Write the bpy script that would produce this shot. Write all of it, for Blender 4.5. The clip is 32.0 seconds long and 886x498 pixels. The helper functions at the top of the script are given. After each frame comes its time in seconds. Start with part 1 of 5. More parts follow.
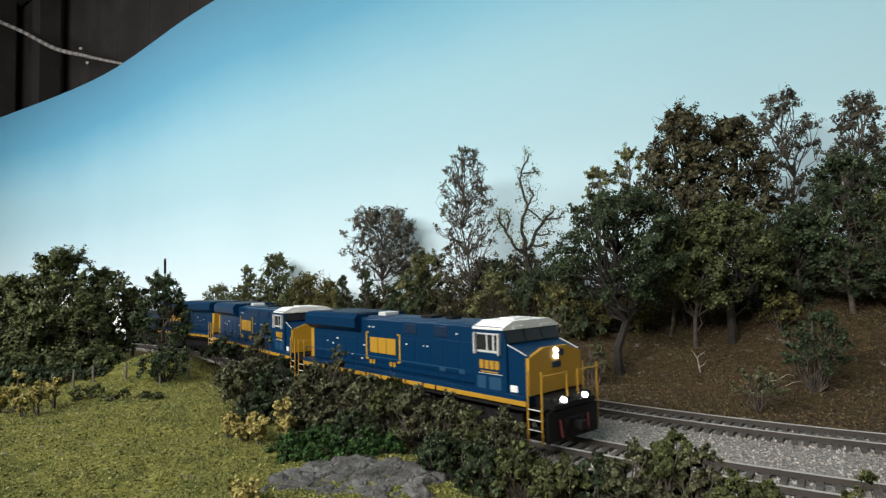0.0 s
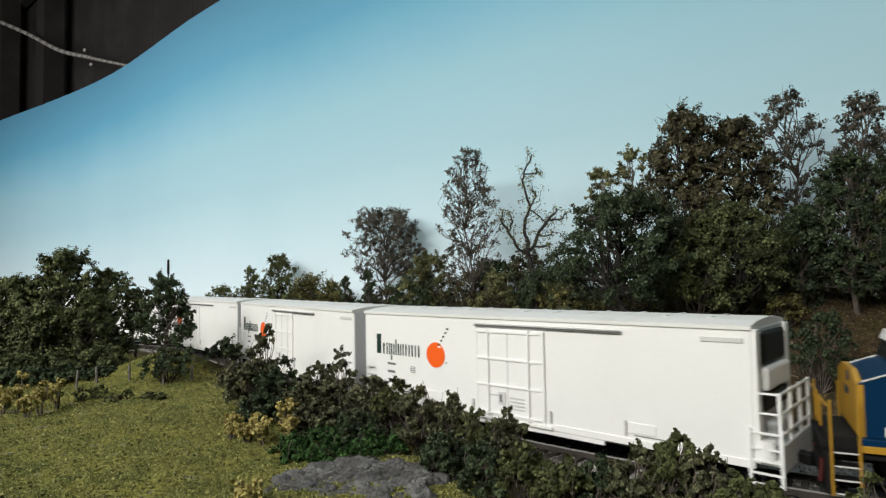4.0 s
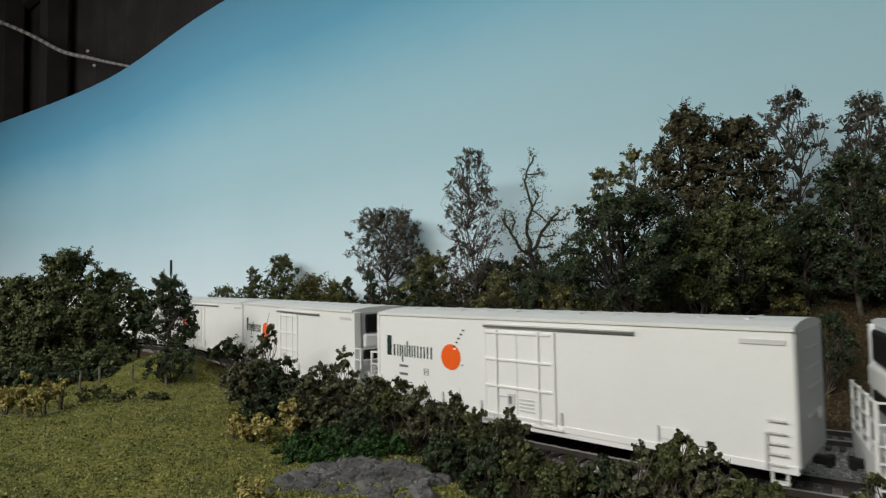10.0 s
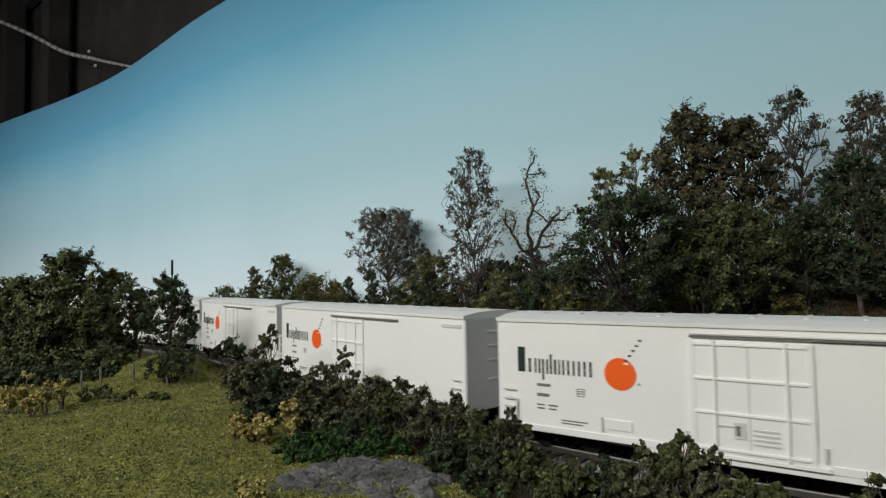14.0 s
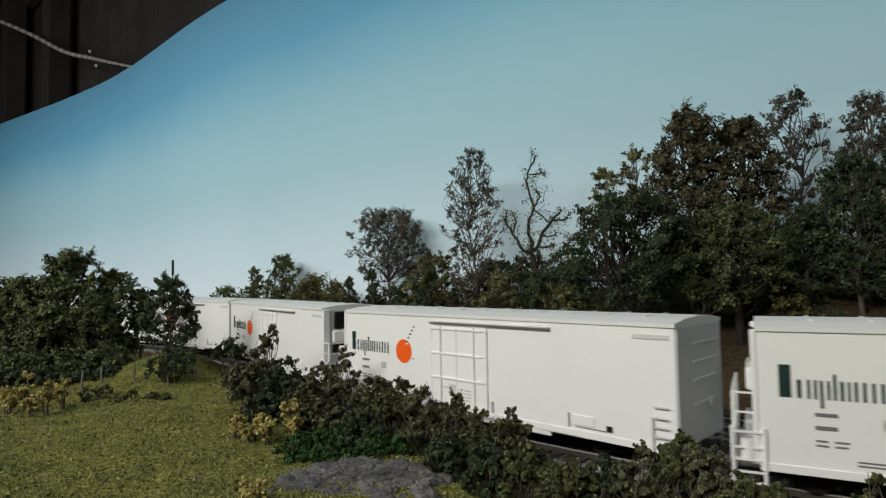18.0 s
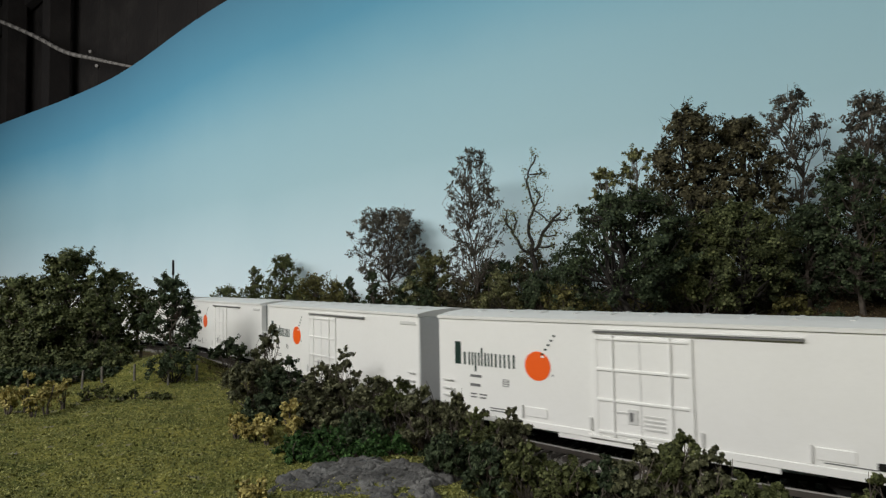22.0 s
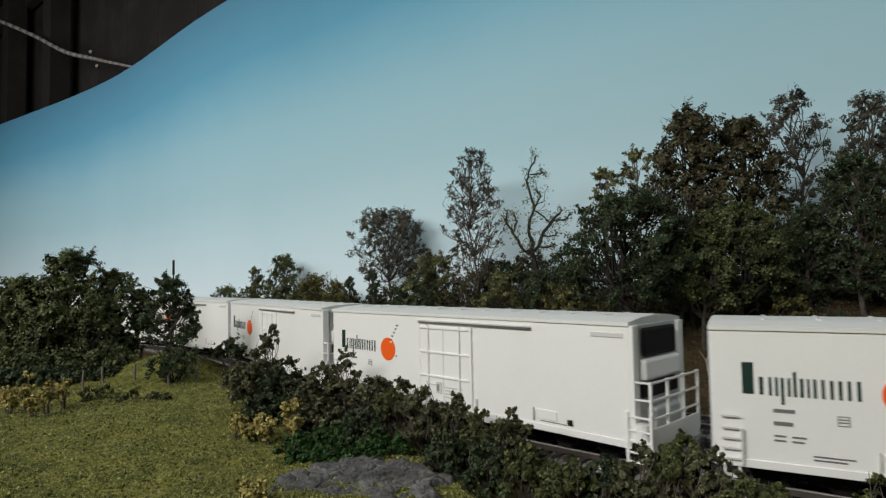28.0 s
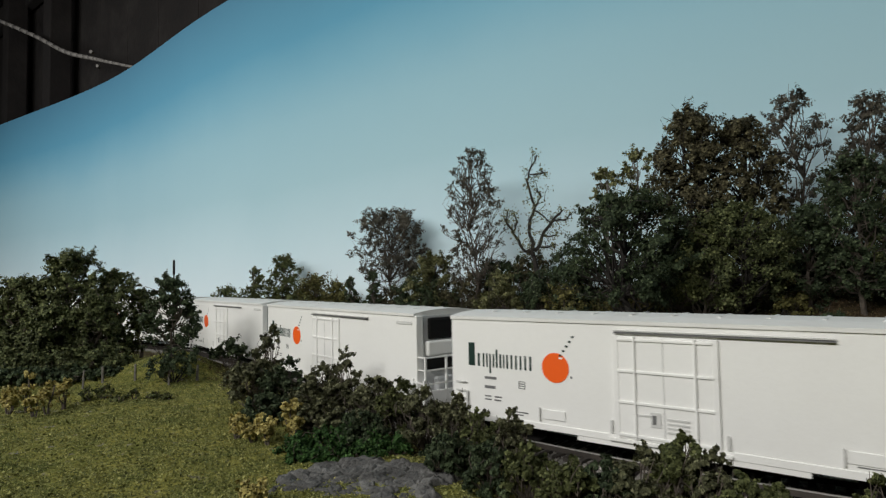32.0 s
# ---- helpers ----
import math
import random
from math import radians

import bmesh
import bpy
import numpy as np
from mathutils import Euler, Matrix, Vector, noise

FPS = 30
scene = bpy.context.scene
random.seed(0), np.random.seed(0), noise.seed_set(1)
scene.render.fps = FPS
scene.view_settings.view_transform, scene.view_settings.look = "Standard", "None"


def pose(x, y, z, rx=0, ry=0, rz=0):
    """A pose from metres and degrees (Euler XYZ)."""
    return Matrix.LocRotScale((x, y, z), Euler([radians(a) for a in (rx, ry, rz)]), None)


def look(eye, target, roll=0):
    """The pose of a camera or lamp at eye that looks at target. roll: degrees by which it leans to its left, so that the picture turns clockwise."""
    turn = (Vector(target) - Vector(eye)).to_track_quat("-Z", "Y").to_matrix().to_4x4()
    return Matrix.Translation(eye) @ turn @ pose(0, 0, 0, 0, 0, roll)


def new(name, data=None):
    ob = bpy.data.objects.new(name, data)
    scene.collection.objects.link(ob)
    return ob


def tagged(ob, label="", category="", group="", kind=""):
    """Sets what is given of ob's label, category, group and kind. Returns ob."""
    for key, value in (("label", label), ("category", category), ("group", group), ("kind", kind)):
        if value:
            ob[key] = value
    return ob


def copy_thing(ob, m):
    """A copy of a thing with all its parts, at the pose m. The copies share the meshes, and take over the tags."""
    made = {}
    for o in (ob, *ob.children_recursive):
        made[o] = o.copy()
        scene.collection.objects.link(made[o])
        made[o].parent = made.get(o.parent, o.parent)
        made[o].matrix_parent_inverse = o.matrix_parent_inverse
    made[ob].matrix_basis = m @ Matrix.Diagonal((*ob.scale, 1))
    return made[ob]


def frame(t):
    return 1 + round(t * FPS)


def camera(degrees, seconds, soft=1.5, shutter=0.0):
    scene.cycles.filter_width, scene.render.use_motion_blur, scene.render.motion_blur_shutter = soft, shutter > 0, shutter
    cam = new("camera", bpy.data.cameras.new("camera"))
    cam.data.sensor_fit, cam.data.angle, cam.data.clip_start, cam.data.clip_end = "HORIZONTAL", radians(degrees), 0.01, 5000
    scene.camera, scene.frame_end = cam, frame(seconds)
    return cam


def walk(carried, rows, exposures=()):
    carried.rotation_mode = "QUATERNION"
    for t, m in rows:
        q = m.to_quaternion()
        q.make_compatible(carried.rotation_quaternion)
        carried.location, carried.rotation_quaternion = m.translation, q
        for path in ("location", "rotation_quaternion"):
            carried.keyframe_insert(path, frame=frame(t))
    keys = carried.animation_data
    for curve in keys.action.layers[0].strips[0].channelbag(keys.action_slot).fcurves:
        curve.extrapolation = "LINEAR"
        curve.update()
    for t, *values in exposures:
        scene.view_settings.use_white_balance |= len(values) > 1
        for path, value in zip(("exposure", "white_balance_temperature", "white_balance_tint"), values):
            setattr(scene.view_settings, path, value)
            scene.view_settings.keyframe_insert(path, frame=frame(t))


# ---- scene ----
# All plan numbers below are centimetres of a 1:87 model railway; U turns them into metres.
U = 0.01

# ---- camera ----
cam = camera(73.9, 32.0, soft=1.3, shutter=0.18)
EYE = (0.0, 0.0, 6.5 * U)


def aim(yaw, pitch, roll):
    """Pose at EYE: yaw to the left, pitch up, roll as look() takes it, degrees."""
    y, p = radians(yaw), radians(pitch)
    way = Vector((-math.sin(y) * math.cos(p), math.cos(y) * math.cos(p), math.sin(p)))
    return look(EYE, Vector(EYE) + way, roll)


# the stand settles slowly: a small turn to the left and up
SETTLE = ((0, -0.66, 2.72), (1, -0.58, 2.75), (2, -0.52, 2.77), (3.5, -0.44, 2.79), (5.5, -0.30, 2.86), (7, -0.27, 2.86),
          (9, -0.21, 2.865), (13, -0.11, 2.865), (17, -0.05, 2.865), (20, -0.02, 2.866), (25, 0.0, 2.866), (32, 0.05, 2.866))
walk(cam, [(t, aim(a, p, -1.02)) for t, a, p in SETTLE],
     exposures=((0, 0.30), (2.0, 0.27), (3.0, 0.22), (3.5, 0.14), (5.5, -0.35), (7, -0.41), (32, -0.44)))

# ---- light: closed room, unseen aisle tube light and two added fill lamps ----
world = bpy.data.worlds.new("room_air")
scene.world = world
world.use_nodes = True
world.node_tree.nodes["Background"].inputs[0].default_value = (0.009, 0.009, 0.010, 1)
world.node_tree.nodes["Background"].inputs[1].default_value = 1.0


def unseen_lamp(x, y, z, tx, ty, tz, w, h, power, color):
    data = bpy.data.lights.new("unseen_lamp", "AREA")
    data.shape, data.size, data.size_y, data.energy, data.color = "RECTANGLE", w * U, h * U, power, color
    ob = new("unseen_lamp", data)
    ob.matrix_world = look((x * U, y * U, z * U), (tx * U, ty * U, tz * U))
    return ob


unseen_lamp(-75, -35, 62, -10, 60, 10, 120, 16, 16.5, (1.0, 0.985, 0.95))
# added lamp without a known fixture, brightens the left of the backdrop
unseen_lamp(-150, 70, 62, -115, 160, 15, 110, 14, 9.0, (0.97, 0.99, 1.0))
# added weak overhead fill
unseen_lamp(-5, 20, 95, -20, 75, 15, 150, 10, 2.6, (0.97, 0.99, 1.0))


# ---- materials ----
def nodes_of(name):
    m = bpy.data.materials.new(name)
    m.use_nodes = True
    return m, m.node_tree.nodes, m.node_tree.links, m.node_tree.nodes["Principled BSDF"]


def ramp(n, l, fac, stops):
    r = n.new("ShaderNodeValToRGB")
    while len(r.color_ramp.elements) < len(stops):
        r.color_ramp.elements.new(0.5)
    for e, (p, c) in zip(r.color_ramp.elements, stops):
        e.position, e.color = p, (*c, 1)
    l.new(fac, r.inputs[0])
    return r.outputs[0]


def grain(n, l, scale, detail=4.0, rough=0.6):
    tc = n.new("ShaderNodeTexCoord")
    t = n.new("ShaderNodeTexNoise")
    t.inputs["Scale"].default_value, t.inputs["Detail"].default_value, t.inputs["Roughness"].default_value = scale, detail, rough
    l.new(tc.outputs["Object"], t.inputs["Vector"])
    return t.outputs["Fac"]


def mix(n, l, fac, a, b, mode="MIX"):
    m = n.new("ShaderNodeMix")
    m.data_type, m.blend_type = "RGBA", mode
    for sock, v in ((m.inputs[0], fac), (m.inputs[6], a), (m.inputs[7], b)):
        if isinstance(v, (int, float)):
            sock.default_value = v
        elif isinstance(v, tuple):
            sock.default_value = (*v, 1)
        else:
            l.new(v, sock)
    return m.outputs[2]


def relief(n, l, bsdf, height, strength, distance):
    b = n.new("ShaderNodeBump")
    b.inputs["Strength"].default_value, b.inputs["Distance"].default_value = strength, distance
    l.new(height, b.inputs["Height"])
    l.new(b.outputs[0], bsdf.inputs["Normal"])


def paint(name, color, rough=0.5, metal=0.0, dirt=(0.08, 0.07, 0.06), amount=0.12, scale=60.0, spec=0.4):
    """Painted plastic or metal with grime at two scales."""
    m, n, l, b = nodes_of(name)
    big = ramp(n, l, grain(n, l, scale, 5), [(0.45, (0, 0, 0)), (0.8, (amount * 2.2,) * 3)])
    fine = ramp(n, l, grain(n, l, scale * 12, 3), [(0.4, (0, 0, 0)), (0.75, (amount,) * 3)])
    f = mix(n, l, 1.0, big, fine, "ADD")
    l.new(mix(n, l, f, color, dirt), b.inputs["Base Color"])
    b.inputs["Roughness"].default_value, b.inputs["Metallic"].default_value = rough, metal
    b.inputs["Specular IOR Level"].default_value = spec
    relief(n, l, b, grain(n, l, 900, 3), 0.12, 0.0004)
    return m


def leaf_material(name, dark, mid, light, rough=0.75):
    m, n, l, b = nodes_of(name)
    g = n.new("ShaderNodeNewGeometry")
    c = ramp(n, l, g.outputs["Random Per Island"], [(0.0, dark), (0.3, tuple(0.3 * p + 0.7 * q for p, q in zip(dark, mid))), (0.7, tuple(1.1 * q for q in mid)), (1.0, light)])
    patch = ramp(n, l, grain(n, l, 45, 3), [(0.3, (0.55, 0.55, 0.55)), (0.7, (1.15, 1.15, 1.1))])
    l.new(mix(n, l, 1.0, c, patch, "MULTIPLY"), b.inputs["Base Color"])
    b.inputs["Roughness"].default_value = rough
    b.inputs["Specular IOR Level"].default_value = 0.25
    return m


def bark_material(name, a, c):
    m, n, l, b = nodes_of(name)
    l.new(ramp(n, l, grain(n, l, 260, 5), [(0.3, a), (0.7, c)]), b.inputs["Base Color"])
    b.inputs["Roughness"].default_value = 0.9
    relief(n, l, b, grain(n, l, 420, 4), 0.6, 0.001)
    return m


def speckle_material(name, stops, rough=0.9):
    m, n, l, b = nodes_of(name)
    g = n.new("ShaderNodeNewGeometry")
    l.new(ramp(n, l, g.outputs["Random Per Island"], stops), b.inputs["Base Color"])
    b.inputs["Roughness"].default_value = rough
    return m


def glow(name, color, strength):
    m, n, l, b = nodes_of(name)
    b.inputs["Base Color"].default_value = (*color, 1)
    b.inputs["Emission Color"].default_value, b.inputs["Emission Strength"].default_value = (*color, 1), strength
    return m


def glass_material(name):
    m, n, l, b = nodes_of(name)
    b.inputs["Base Color"].default_value = (0.02, 0.022, 0.025, 1)
    b.inputs["Roughness"].default_value = 0.12
    b.inputs["Specular IOR Level"].default_value = 0.18
    return m


WHITE = paint("reefer_white", (0.84, 0.84, 0.81), 0.45, amount=0.03, scale=40, dirt=(0.35, 0.32, 0.27))
ROOF_GREY = paint("roof_white", (0.62, 0.62, 0.60), 0.55, amount=0.09, scale=40, dirt=(0.3, 0.28, 0.25))
ROOF_WHITE = paint("roof_panel_white", (0.74, 0.74, 0.71), 0.55, amount=0.09, scale=40, dirt=(0.4, 0.37, 0.33))
# grey small parts; on reefer ends, the white darkened for facing away from light
GREY_AND_END_SHADE = paint("grey_and_end_shade", (0.55, 0.56, 0.56), 0.5, amount=0.06, dirt=(0.2, 0.2, 0.19))
ORANGE = paint("orange_print", (0.90, 0.118, 0.007), 0.5, amount=0.02)
GREEN_PRINT = paint("green_print", (0.005, 0.028, 0.02), 0.5, amount=0.02)
PRINT_GREY = paint("grey_print", (0.16, 0.16, 0.16), 0.6, amount=0.03)
BLUE = paint("loco_blue", (0.0012, 0.0255, 0.072), 0.36, spec=0.16, amount=0.012, dirt=(0.03, 0.035, 0.04))
BLUE_WORN = paint("loco_blue_faded", (0.012, 0.060, 0.125), 0.5, amount=0.03, dirt=(0.05, 0.06, 0.07))
ROOF_BLUE = paint("roof_blue_dusty", (0.008, 0.04, 0.09), 0.6, amount=0.06)
BLUE_DARK = paint("loco_blue_grille", (0.004, 0.018, 0.045), 0.5, amount=0.05)
YELLOW = paint("loco_yellow", (0.45, 0.245, 0.02), 0.45, amount=0.06)
BLACK = paint("frame_black", (0.007, 0.007, 0.007), 0.65, spec=0.2, amount=0.12, dirt=(0.035, 0.027, 0.02))
HOSE_RED = paint("hose_red", (0.11, 0.02, 0.018), 0.6, amount=0.1)
STEEL = paint("rail_steel", (0.55, 0.53, 0.50), 0.38, 0.35, amount=0.06)
RAIL_RUST = paint("rail_rust", (0.045, 0.039, 0.034), 0.75, amount=0.2, dirt=(0.10, 0.08, 0.06), scale=120)
TIE = paint("tie_wood", (0.060, 0.052, 0.045), 0.9, amount=0.3, dirt=(0.2, 0.185, 0.165), scale=150)
GLASS = glass_material("window_glass")
HEADLIGHT = glow("headlight_glow", (1.0, 0.97, 0.90), 7.0)
POST_WOOD = bark_material("post_wood", (0.07, 0.065, 0.055), (0.20, 0.185, 0.16))
BARK = bark_material("bark_brown", (0.045, 0.036, 0.028), (0.14, 0.115, 0.09))
BARK_GREY = bark_material("bark_grey", (0.09, 0.08, 0.07), (0.26, 0.24, 0.21))
BARK_DARK = bark_material("bark_dark", (0.012, 0.010, 0.008), (0.038, 0.032, 0.026))
TWIG_PALE = bark_material("dead_wood", (0.22, 0.19, 0.15), (0.45, 0.40, 0.33))
LEAF_GREEN = leaf_material("leaf_green", (0.034, 0.042, 0.014), (0.098, 0.112, 0.04), (0.2, 0.215, 0.085))
LEAF_DARK = leaf_material("leaf_dark_green", (0.016, 0.026, 0.012), (0.050, 0.072, 0.034), (0.13, 0.165, 0.085))
LEAF_BROWN = leaf_material("leaf_brown", (0.028, 0.025, 0.013), (0.092, 0.083, 0.045), (0.21, 0.19, 0.105))
LEAF_GREYBROWN = leaf_material("leaf_greybrown", (0.035, 0.032, 0.026), (0.105, 0.096, 0.074), (0.22, 0.2, 0.155))
LEAF_OLIVE = leaf_material("leaf_olive", (0.035, 0.035, 0.011), (0.12, 0.112, 0.035), (0.26, 0.235, 0.08))
LEAF_SAGE = leaf_material("leaf_sage", (0.034, 0.038, 0.019), (0.115, 0.118, 0.06), (0.26, 0.26, 0.15))
LEAF_GROVE = leaf_material("leaf_grove_olive", (0.028, 0.036, 0.013), (0.095, 0.114, 0.045), (0.23, 0.245, 0.105))
LEAF_YELLOW = leaf_material("leaf_yellow_green", (0.05, 0.052, 0.02), (0.165, 0.168, 0.070), (0.34, 0.335, 0.16))
LEAF_BRIGHT = leaf_material("leaf_bright_green", (0.014, 0.038, 0.009), (0.036, 0.09, 0.02), (0.085, 0.17, 0.045))
FLOWER = leaf_material("flower_yellow", (0.22, 0.18, 0.06), (0.48, 0.40, 0.13), (0.70, 0.61, 0.26))
LITTER_LEAF = speckle_material("leaf_litter", [(0.0, (0.03, 0.02, 0.01)), (0.4, (0.06, 0.042, 0.021)), (0.75, (0.105, 0.07, 0.032)), (0.93, (0.19, 0.12, 0.055)), (1.0, (0.09, 0.10, 0.032))])
GRAVEL = speckle_material("gravel", [(0.0, (0.17, 0.155, 0.135)), (0.5, (0.34, 0.315, 0.28)), (1.0, (0.52, 0.49, 0.45))])
TURF = speckle_material("turf_flecks", [(0.0, (0.065, 0.074, 0.02)), (0.3, (0.14, 0.147, 0.042)), (0.75, (0.225, 0.23, 0.068)), (1.0, (0.34, 0.325, 0.11))])


def ground_material():
    m, n, l, b = nodes_of("scenery_ground")
    def cover(name):
        a = n.new("ShaderNodeAttribute")
        a.attribute_name = name
        s = n.new("ShaderNodeMath")
        s.operation = "ADD"
        l.new(a.outputs["Fac"], s.inputs[0])
        e = ramp(n, l, grain(n, l, 110, 4), [(0.25, (0, 0, 0)), (0.75, (1, 1, 1))])
        l.new(e, s.inputs[1])
        return ramp(n, l, s.outputs[0], [(0.75, (0, 0, 0)), (1.0, (1, 1, 1))])
    turf = ramp(n, l, grain(n, l, 420, 5, 0.7), [(0.28, (0.055, 0.064, 0.017)), (0.5, (0.18, 0.18, 0.048)), (0.72, (0.31, 0.295, 0.09))])
    patch = ramp(n, l, grain(n, l, 55, 5, 0.65), [(0.32, (0.42, 0.50, 0.42)), (0.68, (1.3, 1.22, 1.05))])
    turf = mix(n, l, 1.0, turf, patch, "MULTIPLY")
    soil = ramp(n, l, grain(n, l, 300, 6, 0.7), [(0.3, (0.02, 0.014, 0.008)), (0.5, (0.060, 0.042, 0.021)), (0.66, (0.098, 0.068, 0.033)), (0.8, (0.14, 0.10, 0.05))])
    moss = ramp(n, l, grain(n, l, 25, 4), [(0.5, (0, 0, 0)), (0.68, (0.55, 0.55, 0.55))])
    soil = mix(n, l, moss, soil, (0.085, 0.08, 0.026))
    stone = ramp(n, l, grain(n, l, 700, 4, 0.7), [(0.3, (0.10, 0.095, 0.085)), (0.5, (0.27, 0.255, 0.235)), (0.7, (0.45, 0.43, 0.40))])
    c = mix(n, l, cover("soil"), turf, soil)
    c = mix(n, l, cover("ballast"), c, stone)
    l.new(c, b.inputs["Base Color"])
    b.inputs["Roughness"].default_value = 0.95
    b.inputs["Specular IOR Level"].default_value = 0.15
    relief(n, l, b, grain(n, l, 200, 7, 0.7), 0.7, 0.003)
    return m


def backdrop_material():
    """Hand-painted sky: white haze at the foot, light blue, deeper blue along the top."""
    m, n, l, b = nodes_of("painted_sky")
    tc = n.new("ShaderNodeTexCoord")
    sep = n.new("ShaderNodeSeparateXYZ")
    l.new(tc.outputs["Object"], sep.inputs[0])
    k = n.new("ShaderNodeMath")
    k.operation = "DIVIDE"
    l.new(sep.outputs[2], k.inputs[0])
    k.inputs[1].default_value = 60 * U
    w = n.new("ShaderNodeMath")
    w.operation = "MULTIPLY_ADD"
    l.new(grain(n, l, 3.0, 3), w.inputs[0])
    w.inputs[1].default_value = 0.08
    l.new(k.outputs[0], w.inputs[2])
    c = ramp(n, l, w.outputs[0], [(0.13, (0.76, 0.90, 0.95)), (0.24, (0.60, 0.78, 0.84)), (0.40, (0.40, 0.61, 0.68)), (0.56, (0.30, 0.52, 0.61)), (0.67, (0.19, 0.42, 0.54)), (0.78, (0.095, 0.31, 0.45)), (1.0, (0.06, 0.20, 0.31))])
    l.new(c, b.inputs["Base Color"])
    b.inputs["Roughness"].default_value = 0.75
    relief(n, l, b, grain(n, l, 90, 4), 0.05, 0.001)
    return m


GROUND = ground_material()
SKY = backdrop_material()
def mottled(name, stops):
    m, n, l, b = nodes_of(name)
    c = ramp(n, l, grain(n, l, 6.0, 5), stops)
    fine = ramp(n, l, grain(n, l, 45.0, 4), [(0.3, (0.75, 0.75, 0.75)), (0.7, (1.15, 1.12, 1.1))])
    l.new(mix(n, l, 1.0, c, fine, "MULTIPLY"), b.inputs["Base Color"])
    b.inputs["Roughness"].default_value = 0.9
    relief(n, l, b, grain(n, l, 60, 4), 0.4, 0.004)
    return m


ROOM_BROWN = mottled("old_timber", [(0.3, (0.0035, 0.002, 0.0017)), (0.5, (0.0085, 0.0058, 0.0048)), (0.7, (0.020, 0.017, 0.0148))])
CABLE_WHITE = paint("cable_grey", (0.21, 0.195, 0.18), 0.6, amount=0.15, scale=20)
ROOM_WALL = paint("room_wall", (0.35, 0.33, 0.30), 0.9, amount=0.1, scale=4)
def rock_material():
    m, n, l, b = nodes_of("rock_grey")
    c = ramp(n, l, grain(n, l, 70, 6, 0.7), [(0.3, (0.034, 0.033, 0.032)), (0.5, (0.092, 0.09, 0.088)), (0.68, (0.19, 0.187, 0.183))])
    fine = ramp(n, l, grain(n, l, 420, 5, 0.7), [(0.3, (0.55, 0.55, 0.55)), (0.7, (1.25, 1.25, 1.2))])
    l.new(mix(n, l, 1.0, c, fine, "MULTIPLY"), b.inputs["Base Color"])
    b.inputs["Roughness"].default_value = 0.85
    relief(n, l, b, grain(n, l, 160, 7, 0.75), 0.8, 0.0014)
    return m


ROCK = rock_material()


# ---- helpers for things and parts ----
def thing(name, x, y, z, rz=0.0, label="", category="", group=""):
    ob = new(name)
    ob.empty_display_size = 0.01
    ob.matrix_basis = pose(x * U, y * U, z * U, 0, 0, rz)
    return tagged(ob, label, category, group)


def part(name, bm, material, parent=None, label="", smooth=False):
    """Links a bmesh, drawn in centimetres, as one mesh under its thing or part."""
    me = bpy.data.meshes.new(name)
    bmesh.ops.scale(bm, vec=(U, U, U), verts=bm.verts)
    bm.to_mesh(me)
    bm.free()
    me.materials.append(material)
    if smooth:
        me.polygons.foreach_set("use_smooth", [True] * len(me.polygons))
    ob = new(name, me)
    ob.parent = parent
    if label:
        ob["label"] = label
    return ob


def mesh_part(name, verts, faces, material, parent=None, label="", kind=""):
    """The same from arrays of vertices (centimetres) and faces."""
    me = bpy.data.meshes.new(name)
    me.from_pydata((np.asarray(verts) * U).tolist(), [], faces.tolist() if hasattr(faces, "tolist") else faces)
    me.materials.append(material)
    ob = new(name, me)
    ob.parent = parent
    return tagged(ob, label, "", "", kind)


def add_box(bm, x0, x1, y0, y1, z0, z1, bevel=0.0):
    r = bmesh.ops.create_cube(bm, size=1.0)
    vs = r["verts"]
    for v in vs:
        v.co = Vector(((x0 + x1) / 2 + v.co.x * (x1 - x0), (y0 + y1) / 2 + v.co.y * (y1 - y0), (z0 + z1) / 2 + v.co.z * (z1 - z0)))
    if bevel:
        es = list({e for v in vs for e in v.link_edges})
        bmesh.ops.bevel(bm, geom=es, offset=bevel, segments=2, affect="EDGES", profile=0.5)


def box(x0, x1, y0, y1, z0, z1, bevel=0.0):
    bm = bmesh.new()
    add_box(bm, x0, x1, y0, y1, z0, z1, bevel)
    return bm


def add_rod(bm, a, b, r0, r1=None, n=6):
    a, b = Vector(a), Vector(b)
    d = b - a
    m = Matrix.Translation((a + b) / 2) @ d.to_track_quat("Z", "Y").to_matrix().to_4x4()
    bmesh.ops.create_cone(bm, cap_ends=True, segments=n, radius1=r0, radius2=r0 if r1 is None else r1, depth=d.length, matrix=m)


def rod(a, b, r0, r1=None, n=6):
    bm = bmesh.new()
    add_rod(bm, a, b, r0, r1, n)
    return bm


def prism(points, y0, y1):
    """A side outline (x, z) drawn out from y0 to y1."""
    bm = bmesh.new()
    a = [bm.verts.new((x, y0, z)) for x, z in points]
    b = [bm.verts.new((x, y1, z)) for x, z in points]
    bm.faces.new(a), bm.faces.new(b[::-1])
    for i in range(len(a)):
        j = (i + 1) % len(a)
        bm.faces.new((a[j], a[i], b[i], b[j]))
    bmesh.ops.recalc_face_normals(bm, faces=bm.faces)
    return bm


# ---- the line: a spiral curve in plan, s in centimetres along it ----
DS = 0.5
ARC = np.arange(-660.0, 640.0, DS)


def curvature(s):
    if s < -46:
        return -0.018 * max(0.0, min(1.0, (s + 84) / 20))
    if s > 14:
        return 0.00261 * max(0.0, 1 - (s - 14) / 40)
    return 0.01574 + 0.00040246 * s - 0.0000085837 * s * s


